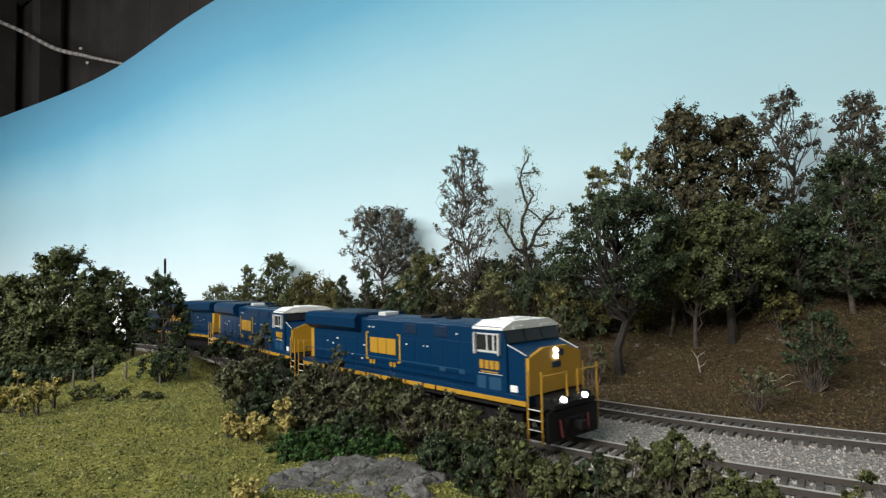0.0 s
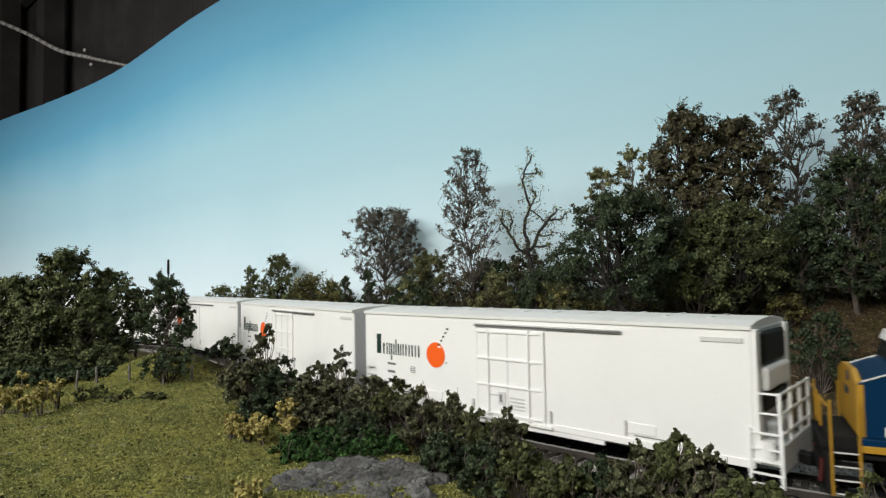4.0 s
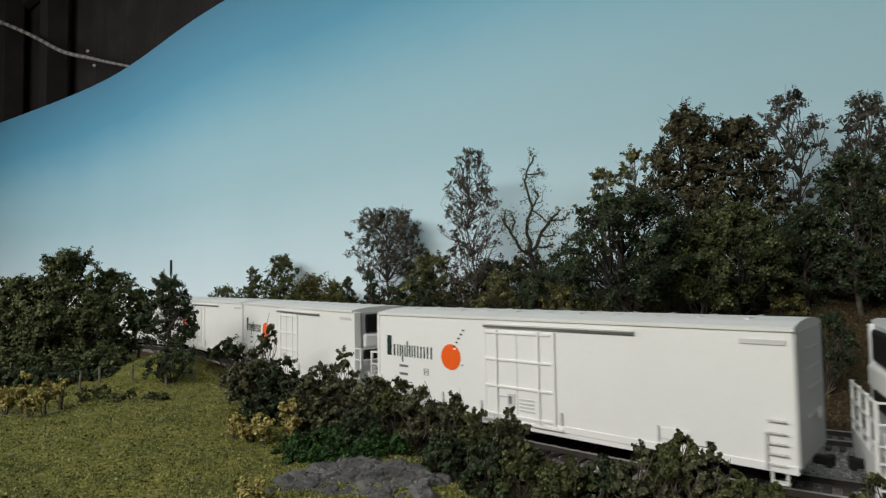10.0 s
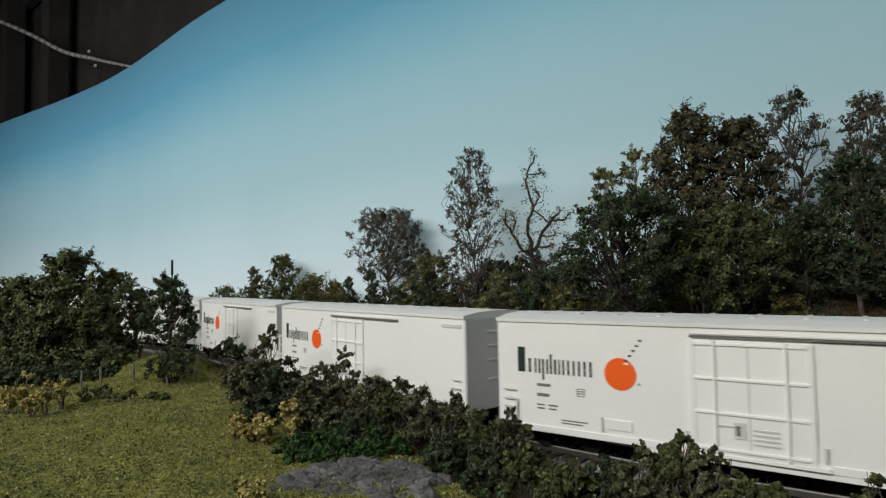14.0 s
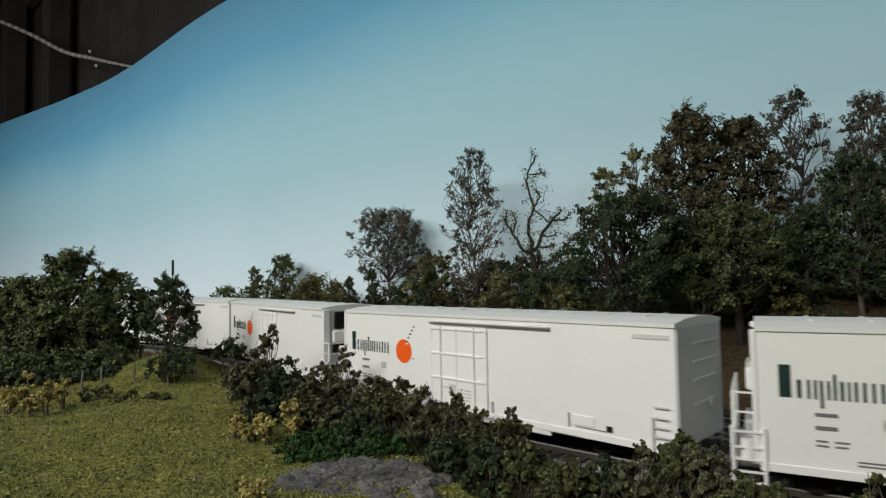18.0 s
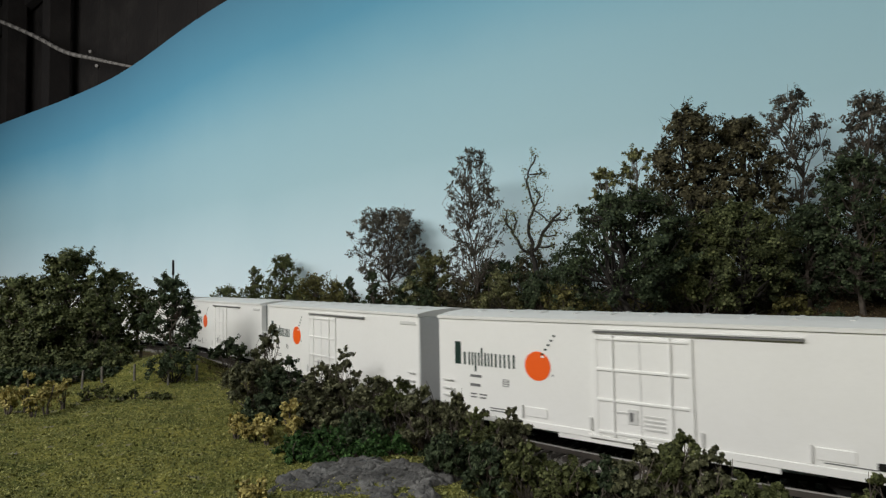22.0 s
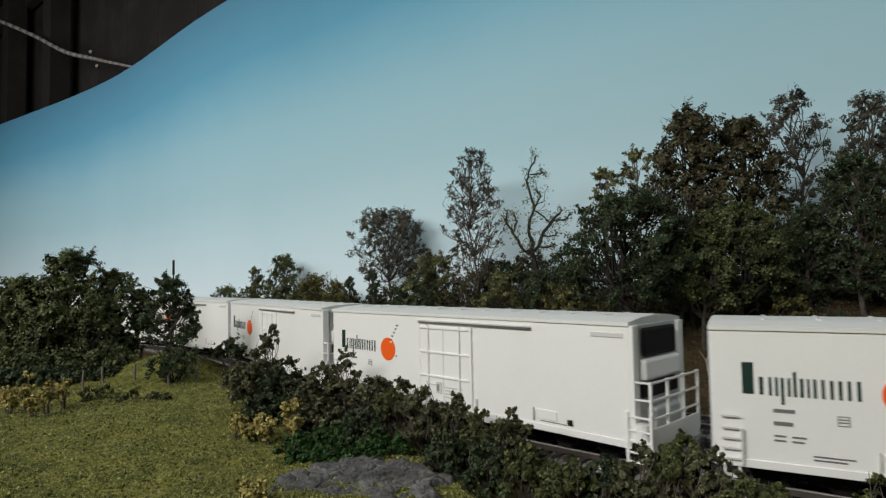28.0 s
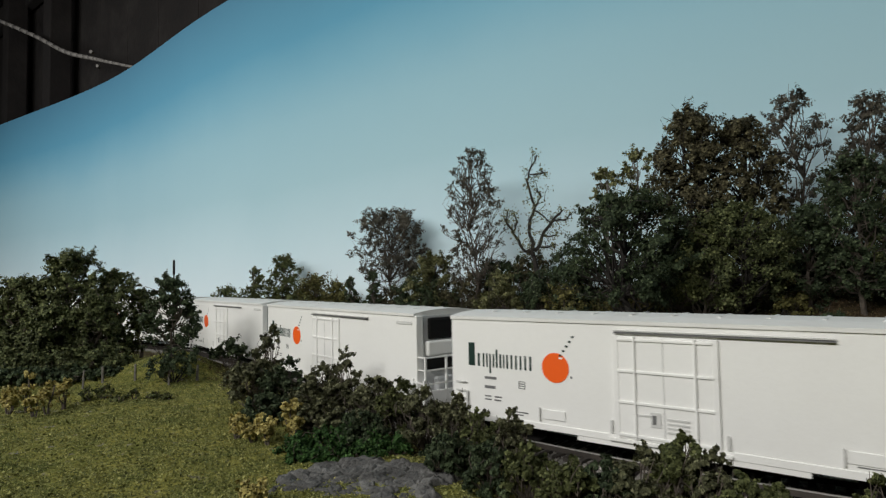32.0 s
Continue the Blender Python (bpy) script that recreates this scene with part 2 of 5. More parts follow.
def lay_line():
    k = np.array([curvature(s) for s in ARC])
    zero = int(np.argmin(abs(ARC)))
    head = np.concatenate([[0], np.cumsum((k[1:] + k[:-1]) / 2 * DS)])
    head += -0.72446 - head[zero]
    c, d = np.cos(head), np.sin(head)
    x = np.concatenate([[0], np.cumsum((c[1:] + c[:-1]) / 2 * DS)])
    y = np.concatenate([[0], np.cumsum((d[1:] + d[:-1]) / 2 * DS)])
    return x - x[zero] + 5.3001, y - y[zero] + 23.1447, head


LINE_X, LINE_Y, LINE_H = lay_line()
SEP = 6.78


def on_line(s, off=0.0):
    """x, y, heading at s; off to the right hand of travel."""
    x, y, h = (np.interp(s, ARC, a) for a in (LINE_X, LINE_Y, LINE_H))
    return x + off * math.sin(h), y - off * math.cos(h), h


def line_coords(x, y):
    """Nearest s, and how far to the left (behind) of the line, for arrays of points."""
    pick = slice(int((-330 + 660) / DS), int((200 + 660) / DS), 6)
    px, py, ph, ps = LINE_X[pick], LINE_Y[pick], LINE_H[pick], ARC[pick]
    s, off = np.empty(x.size), np.empty(x.size)
    for i in range(0, x.size, 4000):
        dx, dy = x[i:i + 4000, None] - px, y[i:i + 4000, None] - py
        j = np.argmin(dx * dx + dy * dy, 1)
        r = np.arange(j.size)
        off[i:i + 4000] = -dx[r, j] * np.sin(ph[j]) + dy[r, j] * np.cos(ph[j])
        s[i:i + 4000] = ps[j]
    return s, off


def smooth(a, b, v):
    t = np.clip((v - a) / (b - a), 0, 1)
    return t * t * (3 - 2 * t)


def bumps(x, y):
    return (np.sin(x * 0.31 + y * 0.17) * 0.5 + np.sin(x * 0.13 - y * 0.37 + 1.3) * 0.4 + np.sin(x * 0.71 + 2.0) * np.sin(y * 0.63) * 0.35)


def terrain(x, y):
    """Height of the scenery in centimetres; railhead is 0."""
    x, y = np.asarray(x, float), np.asarray(y, float)
    s, off = line_coords(x.ravel(), y.ravel())
    s, off = s.reshape(x.shape), off.reshape(x.shape)
    top = np.interp(s, (-340, -102, -62, -42, -30, -12, 18), (2.5, 2.5, 3.2, 4.0, 5.0, 6.3, 6.8))
    hill = top * smooth(12.5, 33, off) * (1 + 0.05 * bumps(x * 1.5, y * 1.5))
    hill += 0.3 * smooth(12, 16, off) * bumps(x * 2.3, y * 2.3)
    field = smooth(2.6, 7, -off)
    bed = 0.10 * (smooth(-2.4, -1.3, off) - smooth(8.0, 9.2, off))
    z = -0.42 + bed + hill + field * (0.25 + 0.22 * bumps(x, y) + 0.06 * bumps(x * 2.7 + 3.0, y * 2.7))
    z += 1.5 * np.exp(-((x + 19.5) / 4.2) ** 2 - ((y - 43) / 2.6) ** 2)
    return z


def ground_z(x, y):
    return float(terrain(np.array([x]), np.array([y]))[0])


# ---- setting: backdrop, scenery base, room ----
WALL_PLAN = ((-640, 330), (-420, 300), (-260, 255), (-190, 216), (-138, 181), (-82.6, 143), (-42, 106), (-5, 76), (33, 46), (70, 14), (120, -30), (250, -150), (430, -330))


def catmull(points, n=8):
    out = []
    p = [points[0], *points, points[-1]]
    for i in range(1, len(p) - 2):
        a, b, c, d = (np.array(q, float) for q in p[i - 1:i + 3])
        for t in np.linspace(0, 1, n, endpoint=False):
            out.append(0.5 * (2 * b + (c - a) * t + (2 * a - 5 * b + 4 * c - d) * t * t + (3 * b - a - 3 * c + d) * t ** 3))
    out.append(np.array(points[-1], float))
    return np.array(out)


WALL = catmull(WALL_PLAN)


def build_backdrop():
    bm = bmesh.new()
    rows = []
    tangent = np.gradient(WALL, axis=0)
    tangent /= np.linalg.norm(tangent, axis=1)[:, None]
    back = np.stack([-tangent[:, 1], tangent[:, 0]], 1) * 0.6
    for (x, y), (bx, by) in zip(WALL, back):
        rows.append([bm.verts.new(p) for p in ((x, y, -8), (x, y, 56.5), (x + bx, y + by, 56.5), (x + bx, y + by, -8))])
    for a, b in zip(rows, rows[1:]):
        for i in range(4):
            j = (i + 1) % 4
            bm.faces.new((a[i], b[i], b[j], a[j]))
    bmesh.ops.recalc_face_normals(bm, faces=bm.faces)
    ob = part("backdrop", bm, SKY, smooth=False)
    tagged(ob, "curved backdrop board painted as a hazy blue sky", "backdrop", kind="structure")


def build_ground():
    def axis(lo, a, b, hi, fine):
        left = a - np.cumsum(np.geomspace(fine, 40, 26))
        right = b + np.cumsum(np.geomspace(fine, 40, 26))
        return np.concatenate([[lo], left[left > lo + 5][::-1], np.arange(a, b, fine), right[right < hi - 5], [hi]])
    xs, ys = axis(-690, -62, 52, 690, 0.7), axis(-470, 9, 66, 420, 0.7)
    gx, gy = np.meshgrid(xs, ys)
    gz = terrain(gx, gy)
    s, off = line_coords(gx.ravel(), gy.ravel())
    verts = np.stack([gx, gy, gz], -1).reshape(-1, 3)
    nx, ny = xs.size, ys.size
    i = (np.arange(ny - 1)[:, None] * nx + np.arange(nx - 1)).ravel()
    faces = np.stack([i, i + 1, i + nx + 1, i + nx], 1)
    ob = mesh_part("ground", verts, faces, GROUND)
    me = ob.data
    me.polygons.foreach_set("use_smooth", [True] * len(me.polygons))
    soil = smooth(8.2, 10.5, off) * 1.1 + 0.8 * np.exp(-((-off - 3.4) / 1.6) ** 2)
    ballast = smooth(-2.9, -1.6, off) * (1 - smooth(8.6, 9.8, off)) * 1.1
    for name, v in (("soil", soil), ("ballast", ballast)):
        a = me.attributes.new(name, "FLOAT", "POINT")
        a.data.foreach_set("value", v.astype(np.float32))
    tagged(ob, "modelled scenery ground of yellow-green turf, ballast and brown leaf litter", "ground", kind="structure")


def build_room():
    ob = part("floor", box(-760, 760, -560, 460, -112, -108), ROOM_WALL)
    tagged(ob, "plain room floor under the layout", "floor", kind="structure")
    for name, b in (("wall_north", (-760, 760, 452, 460)), ("wall_south", (-760, 760, -560, -552)), ("wall_west", (-768, -760, -560, 460)), ("wall_east", (760, 768, -560, 460))):
        tagged(part(name, box(*b, -108, 130), ROOM_WALL), "plain room wall around the layout", "wall", kind="structure")
    bm = box(-768, 768, -560, 460, 130, 134)
    for x in range(-740, 760, 40):
        add_box(bm, x, x + 4, -552, 452, 116, 130)
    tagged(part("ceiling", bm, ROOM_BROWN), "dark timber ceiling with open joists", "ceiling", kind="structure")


build_backdrop()
build_ground()
build_room()


# ---- tracks ----
TIE_STEP = 0.50


def strip(s0, s1, off, half, z0, z1, ds):
    """A bar of one section swept along the line."""
    v, f = [], []
    ss = np.arange(s0, s1 + ds / 2, ds)
    for s in ss:
        for o, z in ((-half, z0), (half, z0), (half, z1), (-half, z1)):
            x, y, _ = on_line(s, off + o)
            v.append((x, y, z))
    for i in range(len(ss) - 1):
        for k in range(4):
            a, b = i * 4 + k, i * 4 + (k + 1) % 4
            f.append((a, b, b + 4, a + 4))
    f += [(0, 1, 2, 3), (len(v) - 1, len(v) - 2, len(v) - 3, len(v) - 4)]
    return np.array(v), f


def build_track(name, off, label):
    track = thing(name, 0, 0, 0, 0, label, "railway track", "tracks")
    for side in (-1, 1):
        rail = mesh_part("rail", *strip(-640, 620, off + side * 0.83, 0.038, -0.22, -0.03, 2.0), RAIL_RUST, track, "rusty brown rail")
        mesh_part("rail_head", *strip(-640, 620, off + side * 0.83, 0.044, -0.03, 0.0, 2.0), STEEL, rail, "bright worn rail head")
    shared = box(-0.105, 0.105, -1.4, 1.4, -0.40, -0.2, 0.015)
    first = part("tie", shared, TIE, track)
    rng = random.Random(int(off * 10) + 5)
    for i, s in enumerate(np.arange(-84, 34, TIE_STEP)):
        ob = first if i == 0 else new("tie", first.data)
        ob.parent = track
        x, y, h = on_line(s, off)
        ob.matrix_basis = pose(x * U, y * U, (rng.uniform(-0.012, 0.012)) * U, 0, 0, math.degrees(h) + rng.uniform(-1.2, 1.2))
    return track


build_track("railway_track", 0.0, "near main track with dark ties and worn steel rails")
build_track("railway_track", -SEP, "far main track with dark ties and worn steel rails")


def build_loft():
    """Old timber wall, post and a loose cable above and behind the backdrop."""
    ob = thing("timber_partition", -150, 212, 40, -38, "dark old timber partition wall behind the backdrop", "partition")
    rng = random.Random(8)
    x = -170
    while x < 190:
        w = rng.uniform(14, 26)
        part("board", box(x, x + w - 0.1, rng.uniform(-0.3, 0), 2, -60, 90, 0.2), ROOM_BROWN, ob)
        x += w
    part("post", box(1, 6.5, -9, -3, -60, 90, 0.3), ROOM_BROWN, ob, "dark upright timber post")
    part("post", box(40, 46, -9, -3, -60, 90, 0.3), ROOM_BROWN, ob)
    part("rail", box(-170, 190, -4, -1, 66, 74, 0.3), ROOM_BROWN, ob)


def build_cable():
    bm = bmesh.new()
    pts = ((-152.1, 190.0, 96.4), (-140.0, 184.0, 91.0), (-123.5, 176.0, 82.6), (-107.5, 166.0, 73.4), (-94.0, 157.0, 67.8), (-87.3, 152.0, 64.9), (-76.1, 145.0, 60.6))
    path = catmull(pts, 5)
    radii = np.interp(np.arange(len(path)), (0, 16, 24, len(path) - 1), (0.62, 0.60, 0.42, 0.34))
    for p, q, r, r1 in zip(path, path[1:], radii, radii[1:]):
        add_rod(bm, p, q, r, r1, n=8)
        bmesh.ops.create_icosphere(bm, subdivisions=2, radius=r1, matrix=Matrix.Translation(q))
    cable = part("cable", bm, CABLE_WHITE, smooth=True)
    tagged(cable, "loose pale grey cable slung behind the backdrop", "cable")
    for dx, dz in ((-1.2, 2.2), (0.6, -1.8)):
        screw = part("clip_screw", rod((0, -0.5, 0), (0, 0.5, 0), 0.45, n=8), CABLE_WHITE, cable, "small bright screw")
        screw.matrix_basis = Matrix.Translation(Vector((pts[4][0] + dx, pts[4][1] + 1, pts[4][2] + dz)) * U)


build_loft()
build_cable()


# ---- rolling stock; +x is the direction of travel, -y the side towards the aisle ----
def bogie(parent, x, name="bogie", r=0.48, base=0.95, axles=2):
    bm = bmesh.new()
    half = base * (axles - 1)
    for y in (-1.0, 1.0):
        add_box(bm, x - half - 0.25, x + half + 0.25, y - 0.12, y + 0.12, 0.42, 0.66, 0.03)
        for i in range(axles):
            add_box(bm, x - half + 2 * base * i - 0.2, x - half + 2 * base * i + 0.2, y - 0.16, y + 0.16, 0.32, 0.6, 0.03)
        for i in range(axles - 1):
            for d in (-0.2, 0.2):
                add_rod(bm, (x - half + base + 2 * base * i + d, y, 0.3), (x - half + base + 2 * base * i + d, y, 0.62), 0.1, n=6)
    add_box(bm, x - 0.25, x + 0.25, -1.0, 1.0, 0.45, 0.75)
    b = part(name, bm, BLACK, parent, "black side-frame truck")
    for i in range(axles):
        for y in (-0.83, 0.83):
            wx = x - half + 2 * base * i
            bm = rod((wx, y - 0.1, r), (wx, y + 0.1, r), r, n=16)
            add_rod(bm, (wx, y - 0.13, r), (wx, y + 0.13, r), r * 0.45, n=10)
            part("wheel", bm, BLACK, b)
    return b


def coupler(parent, x, s):
    bm = box(min(x, x + s * 0.55), max(x, x + s * 0.55), -0.13, 0.13, 0.72, 0.98, 0.03)
    add_box(bm, x + s * 0.45 - 0.1, x + s * 0.45 + 0.1, -0.24, 0.2, 0.68, 1.02, 0.04)
    part("coupler", bm, BLACK, parent)


def blocks(name, parent, material, y, rects, label=""):
    """Flat printed bars on a side: rects of x0, x1, z0, z1."""
    bm = bmesh.new()
    for x0, x1, z0, z1 in rects:
        add_box(bm, x0, x1, y - 0.012, y + 0.02, z0, z1)
    return part(name, bm, material, parent, label)


HALF = 8.79     # half the box length
SIDE = 1.89
PLAT = 0.72


def reefer(plat, number_bars):
    """A refrigerator car whose machinery end faces +x (plat 1) or -x (plat -1)."""
    car = thing("refrigerator_car", 0, 0, 0, 0, "white refrigerator box car with green lettering and an orange disc", "rail car", "refrigerator cars")
    body = part("body", box(-HALF, HALF, -SIDE + 0.03, SIDE - 0.03, 0.95, 4.86, 0.05), WHITE, car)
    # roof with cross ribs
    pts = [(-SIDE - 0.03, 4.80), (-SIDE - 0.03, 4.93), (-1.1, 5.05), (0, 5.10), (1.1, 5.05), (SIDE + 0.03, 4.93), (SIDE + 0.03, 4.80)]
    bm = bmesh.new()
    a = [bm.verts.new((-HALF - 0.03, y, z)) for y, z in pts]
    b = [bm.verts.new((HALF + 0.03, y, z)) for y, z in pts]
    bm.faces.new(a), bm.faces.new(b[::-1])
    for i in range(len(a)):
        bm.faces.new((a[i], b[i], b[(i + 1) % 7], a[(i + 1) % 7]))
    bmesh.ops.recalc_face_normals(bm, faces=bm.faces)
    roof = part("roof", bm, ROOF_WHITE, car, "dusty off-white ribbed roof")
    for i in range(1, 12):
        x = -HALF + i * 2 * HALF / 12
        part("roof_rib", prism([(x - 0.10, 4.9), (x - 0.05, 5.095), (x + 0.05, 5.095), (x + 0.10, 4.9)], -0.9, 0.9), ROOF_WHITE, roof)
    # side sill and bottom flange
    for y in (-1, 1):
        bm = box(-HALF, HALF, min(y * 1.84, y * 1.9), max(y * 1.84, y * 1.9), 0.78, 1.02, 0.015)
        add_box(bm, -3.2, 4.0, min(y * 1.8, y * 1.87), max(y * 1.8, y * 1.87), 0.6, 0.8, 0.015)
        part("side_sill", bm, WHITE, car)
    # plug door, its rods and its tracks, towards the aisle
    d0 = -1.66 if plat > 0 else -2.33
    d1 = d0 + 3.22
    door = part("door", box(d0, d1, -1.935, -1.8, 0.95, 4.40, 0.02), WHITE, car, "white plug door with vertical rods")
    for x in (d0 + 0.66, d1 - 0.6):
        part("door_rod", rod((x, -1.975, 0.95), (x, -1.975, 4.42), 0.045, n=8), WHITE, door)
    for z in (1.08, 2.18, 3.23, 4.3):
        part("door_rib", box(d0 + 0.06, d1 - 0.06, -1.99, -1.92, z - 0.045, z + 0.045, 0.015), WHITE, door)
    part("door_seam", box((d0 + d1) / 2 - 0.025, (d0 + d1) / 2 + 0.025, -1.945, -1.92, 1.0, 4.36), ROOF_GREY, door)
    for x in (d0, d1):
        part("door_post", box(x - 0.09, x + 0.09, -1.955, -1.86, 0.9, 4.42, 0.015), WHITE, car)
    bm = box(d0 + 1.15, d0 + 1.5, -1.97, -1.92, 1.45, 1.95, 0.01)
    add_box(bm, d0 + 0.6, d0 + 1.4, -1.97, -1.93, 1.78, 1.83)
    for i in range(4):
        add_box(bm, d0 + 1.7, d0 + 2.4, -1.965, -1.93, 1.32 + 0.14 * i, 1.38 + 0.14 * i)
    part("door_latch", bm, ROOF_GREY, door)
    part("latch_handle", box(d0 + 1.22, d0 + 1.34, -1.99, -1.96, 1.55, 1.85, 0.01), PRINT_GREY, door)
    part("door_track", box(d0 - 0.05, d0 + 6.40, -1.965, -1.88, 4.575, 4.615), ROOF_GREY, car, "grey door track")
    part("door_track", box(d0 - 0.05, d0 + 6.40, -1.975, -1.88, 4.50, 4.545), PRINT_GREY, car, "grey door track")
    part("door_track", box(d0 - 0.3, d1 + 0.4, -2.0, -1.86, 0.82, 0.92, 0.01), WHITE, car)
    for x in (d0 - 0.22, d1 + 0.3):
        part("door_stop", box(x - 0.05, x + 0.05, -1.95, -1.88, 1.05, 1.5, 0.01), ROOF_GREY, car)
    # printed bars and disc
    x0 = -8.0 if plat > 0 else -8.31
    for u0, u1, z0, z1 in ((0.02, 0.12, 2.93, 3.86), (0.165, 0.20, 2.93, 3.45), (0.245, 0.27, 2.92, 3.46), (0.298, 0.323, 2.92, 3.46), (0.345, 0.372, 2.68, 3.45), (0.40, 0.425, 2.92, 3.45),
                           (0.447, 0.475, 2.92, 3.64), (0.50, 0.53, 2.92, 3.46), (0.556, 0.578, 2.92, 3.46), (0.605, 0.632, 2.92, 3.46), (0.668, 0.695, 2.92, 3.46),
                           (0.735, 0.762, 2.92, 3.45), (0.80, 0.828, 2.92, 3.45), (0.868, 0.895, 2.92, 3.46), (0.938, 0.968, 2.92, 3.46)):
        bar = box(x0 + u0 * 3.08, x0 + u1 * 3.08, -1.878, -1.846, z0, z1, 0.012)
        part("wordmark_bar", bar, GREEN_PRINT, car, "dark green printed bar")
    disc = -4.01 if plat > 0 else -4.21
    part("orange_disc", rod((disc, -1.84, 3.12), (disc, -1.882, 3.12), 0.55, n=40), ORANGE, car, "orange printed disc")
    part("disc_notch", box(disc + 0.16, disc + 0.30, -1.888, -1.85, 3.45, 3.52), WHITE, car)
    for i in range(5):
        blocks("straw_dash", car, GREEN_PRINT, -1.872, [(disc + 0.17 + 0.125 * i, disc + 0.27 + 0.125 * i, 3.55 + 0.175 * i, 3.62 + 0.175 * i)], "dark dash above the disc")
    blocks("disc_mark", car, PRINT_GREY, -1.866, [(disc + 0.6, disc + 0.66, 2.78, 2.86)])
    e0 = -HALF if plat > 0 else -HALF - 0.24
    rects = [(e0 + 1.63, e0 + 2.18, 2.45, 2.55), (e0 + 1.63, e0 + 2.08 + 0.04 * number_bars, 2.08, 2.19), (e0 + 1.63, e0 + 1.93, 1.75, 1.8), (e0 + 2.08, e0 + 2.43, 1.75, 1.8),
             (e0 + 1.63, e0 + 1.93, 1.62, 1.67), (e0 + 2.08, e0 + 2.38, 1.62, 1.67), (e0 + 3.2, e0 + 3.48, 2.46, 2.48), (e0 + 3.22, e0 + 3.46, 2.37, 2.40), (e0 + 3.22, e0 + 3.46, 2.29, 2.32), (e0 + 3.2, e0 + 3.48, 2.2, 2.22),
             (e0 + 3.2, e0 + 3.22, 2.2, 2.48), (e0 + 3.46, e0 + 3.48, 2.2, 2.48),
             (e0 + 2.58, e0 + 3.58, 1.28, 1.32), (e0 + 2.58, e0 + 3.38, 1.18, 1.22), (HALF - 3.7, HALF - 2.5, 1.12, 1.15)]
    for r in rects:
        blocks("data_bar", car, PRINT_GREY, -1.866, [r], "small grey printed data bar")
    part("inspection_plate", box(6.3, 6.52, -1.9, -1.84, 1.14, 1.34, 0.01), BLACK, car, "small black square plate")
    for x in (HALF - 3.9, -HALF + 4.2):
        part("tack_board", box(x, x + 0.95, -1.9, -1.85, 1.2, 1.55, 0.01), WHITE, car)
        part("grab_iron", box(x - 0.12, x - 0.06, -1.95, -1.88, 1.1, 1.6, 0.01), ROOF_GREY, car)
    part("placard", box(HALF - 1.45, HALF - 0.2, -1.9, -1.85, 4.40, 4.56, 0.02), ROOF_GREY, car)
    # plain end: ladder and steps
    e = -plat
    lx = e * (HALF - 0.5)
    for z in (1.0, 1.3, 1.6, 1.9, 2.25):
        part("ladder_rung", box(lx - 0.24, lx + 0.24, -1.98, -1.93, z - 0.025, z + 0.025), ROOF_GREY, car)
    part("ladder_post", box(lx - e * 0.3 - 0.04, lx - e * 0.3 + 0.04, -1.98, -1.86, 0.85, 1.9, 0.01), ROOF_GREY, car)
    bm = box(lx - 0.22, lx + 0.22, -1.85, -1.6, 0.42, 0.48)
    for d in (-0.2, 0.2):
        add_box(bm, lx + d - 0.03, lx + d + 0.03, -1.85, -1.78, 0.42, 0.9)
    part("step", bm, WHITE, car)
    # end walls get a greyer colour than the sides, with their shade in it
    end = part("end_wall", box(*sorted((e * HALF, e * (HALF + 0.05))), -1.82, 1.82, 0.95, 4.78, 0.02), GREY_AND_END_SHADE, car, "ribbed end wall, white darkened to pale grey for its shade")
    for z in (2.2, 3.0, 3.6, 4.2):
        part("end_rib", box(*sorted((e * (HALF + 0.03), e * (HALF + 0.09))), -0.6, 1.3, z - 0.04, z + 0.04, 0.01), GREY_AND_END_SHADE, end)
    part("brake_wheel", rod((e * (HALF + 0.1), 0.7, 2.1), (e * (HALF + 0.16), 0.7, 2.1), 0.22, n=14), GREY_AND_END_SHADE, car)
    # machinery end: recessed unit, dark grille, platform and railing
    m = plat
    end = part("end_wall", box(*sorted((m * HALF, m * (HALF + 0.05))), -1.85, 1.85, 0.95, 4.82, 0.02), GREY_AND_END_SHADE, car, "machinery end wall, white darkened to grey for its shade")
    part("corner_post", box(*sorted((m * HALF, m * (HALF + 0.16))), -1.88, -1.5, 0.95, 4.82, 0.03), WHITE, end)
    part("corner_post", box(*sorted((m * HALF, m * (HALF + 0.16))), 1.5, 1.88, 0.95, 4.82, 0.03), WHITE, end)
    part("grille", box(*sorted((m * (HALF + 0.04), m * (HALF + 0.2))), -1.2, 1.2, 3.72, 4.70, 0.1), BLACK, car, "black refrigeration grille")
    part("machinery_box", box(*sorted((m * (HALF + 0.04), m * (HALF + 0.32))), -1.35, 1.25, 2.95, 3.66, 0.1), WHITE, car, "white rounded refrigeration unit")
    part("vent", box(*sorted((m * (HALF + 0.04), m * (HALF + 0.22))), -1.3, 1.2, 2.35, 2.85, 0.04), BLACK, car)
    part("fuel_tank", box(*sorted((m * (HALF + 0.04), m * (HALF + 0.4))), -0.9, 1.0, 1.25, 2.0, 0.1), GREY_AND_END_SHADE, car)
    p1 = m * (HALF + PLAT)
    platform = part("platform", box(*sorted((m * HALF, p1)), -1.8, 1.8, 0.92, 1.06, 0.02), WHITE, car)
    for y in (-1.78, -0.6, 0.6, 1.78):
        part("rail_post", box(*sorted((p1, p1 - m * 0.1)), y - 0.05, y + 0.05, 1.0, 3.02, 0.015), WHITE, platform)
    for z in (1.8, 2.4, 2.97):
        part("hand_rail", box(*sorted((p1, p1 - m * 0.06)), -1.78, 1.78, z - 0.035, z + 0.035, 0.01), WHITE, platform)
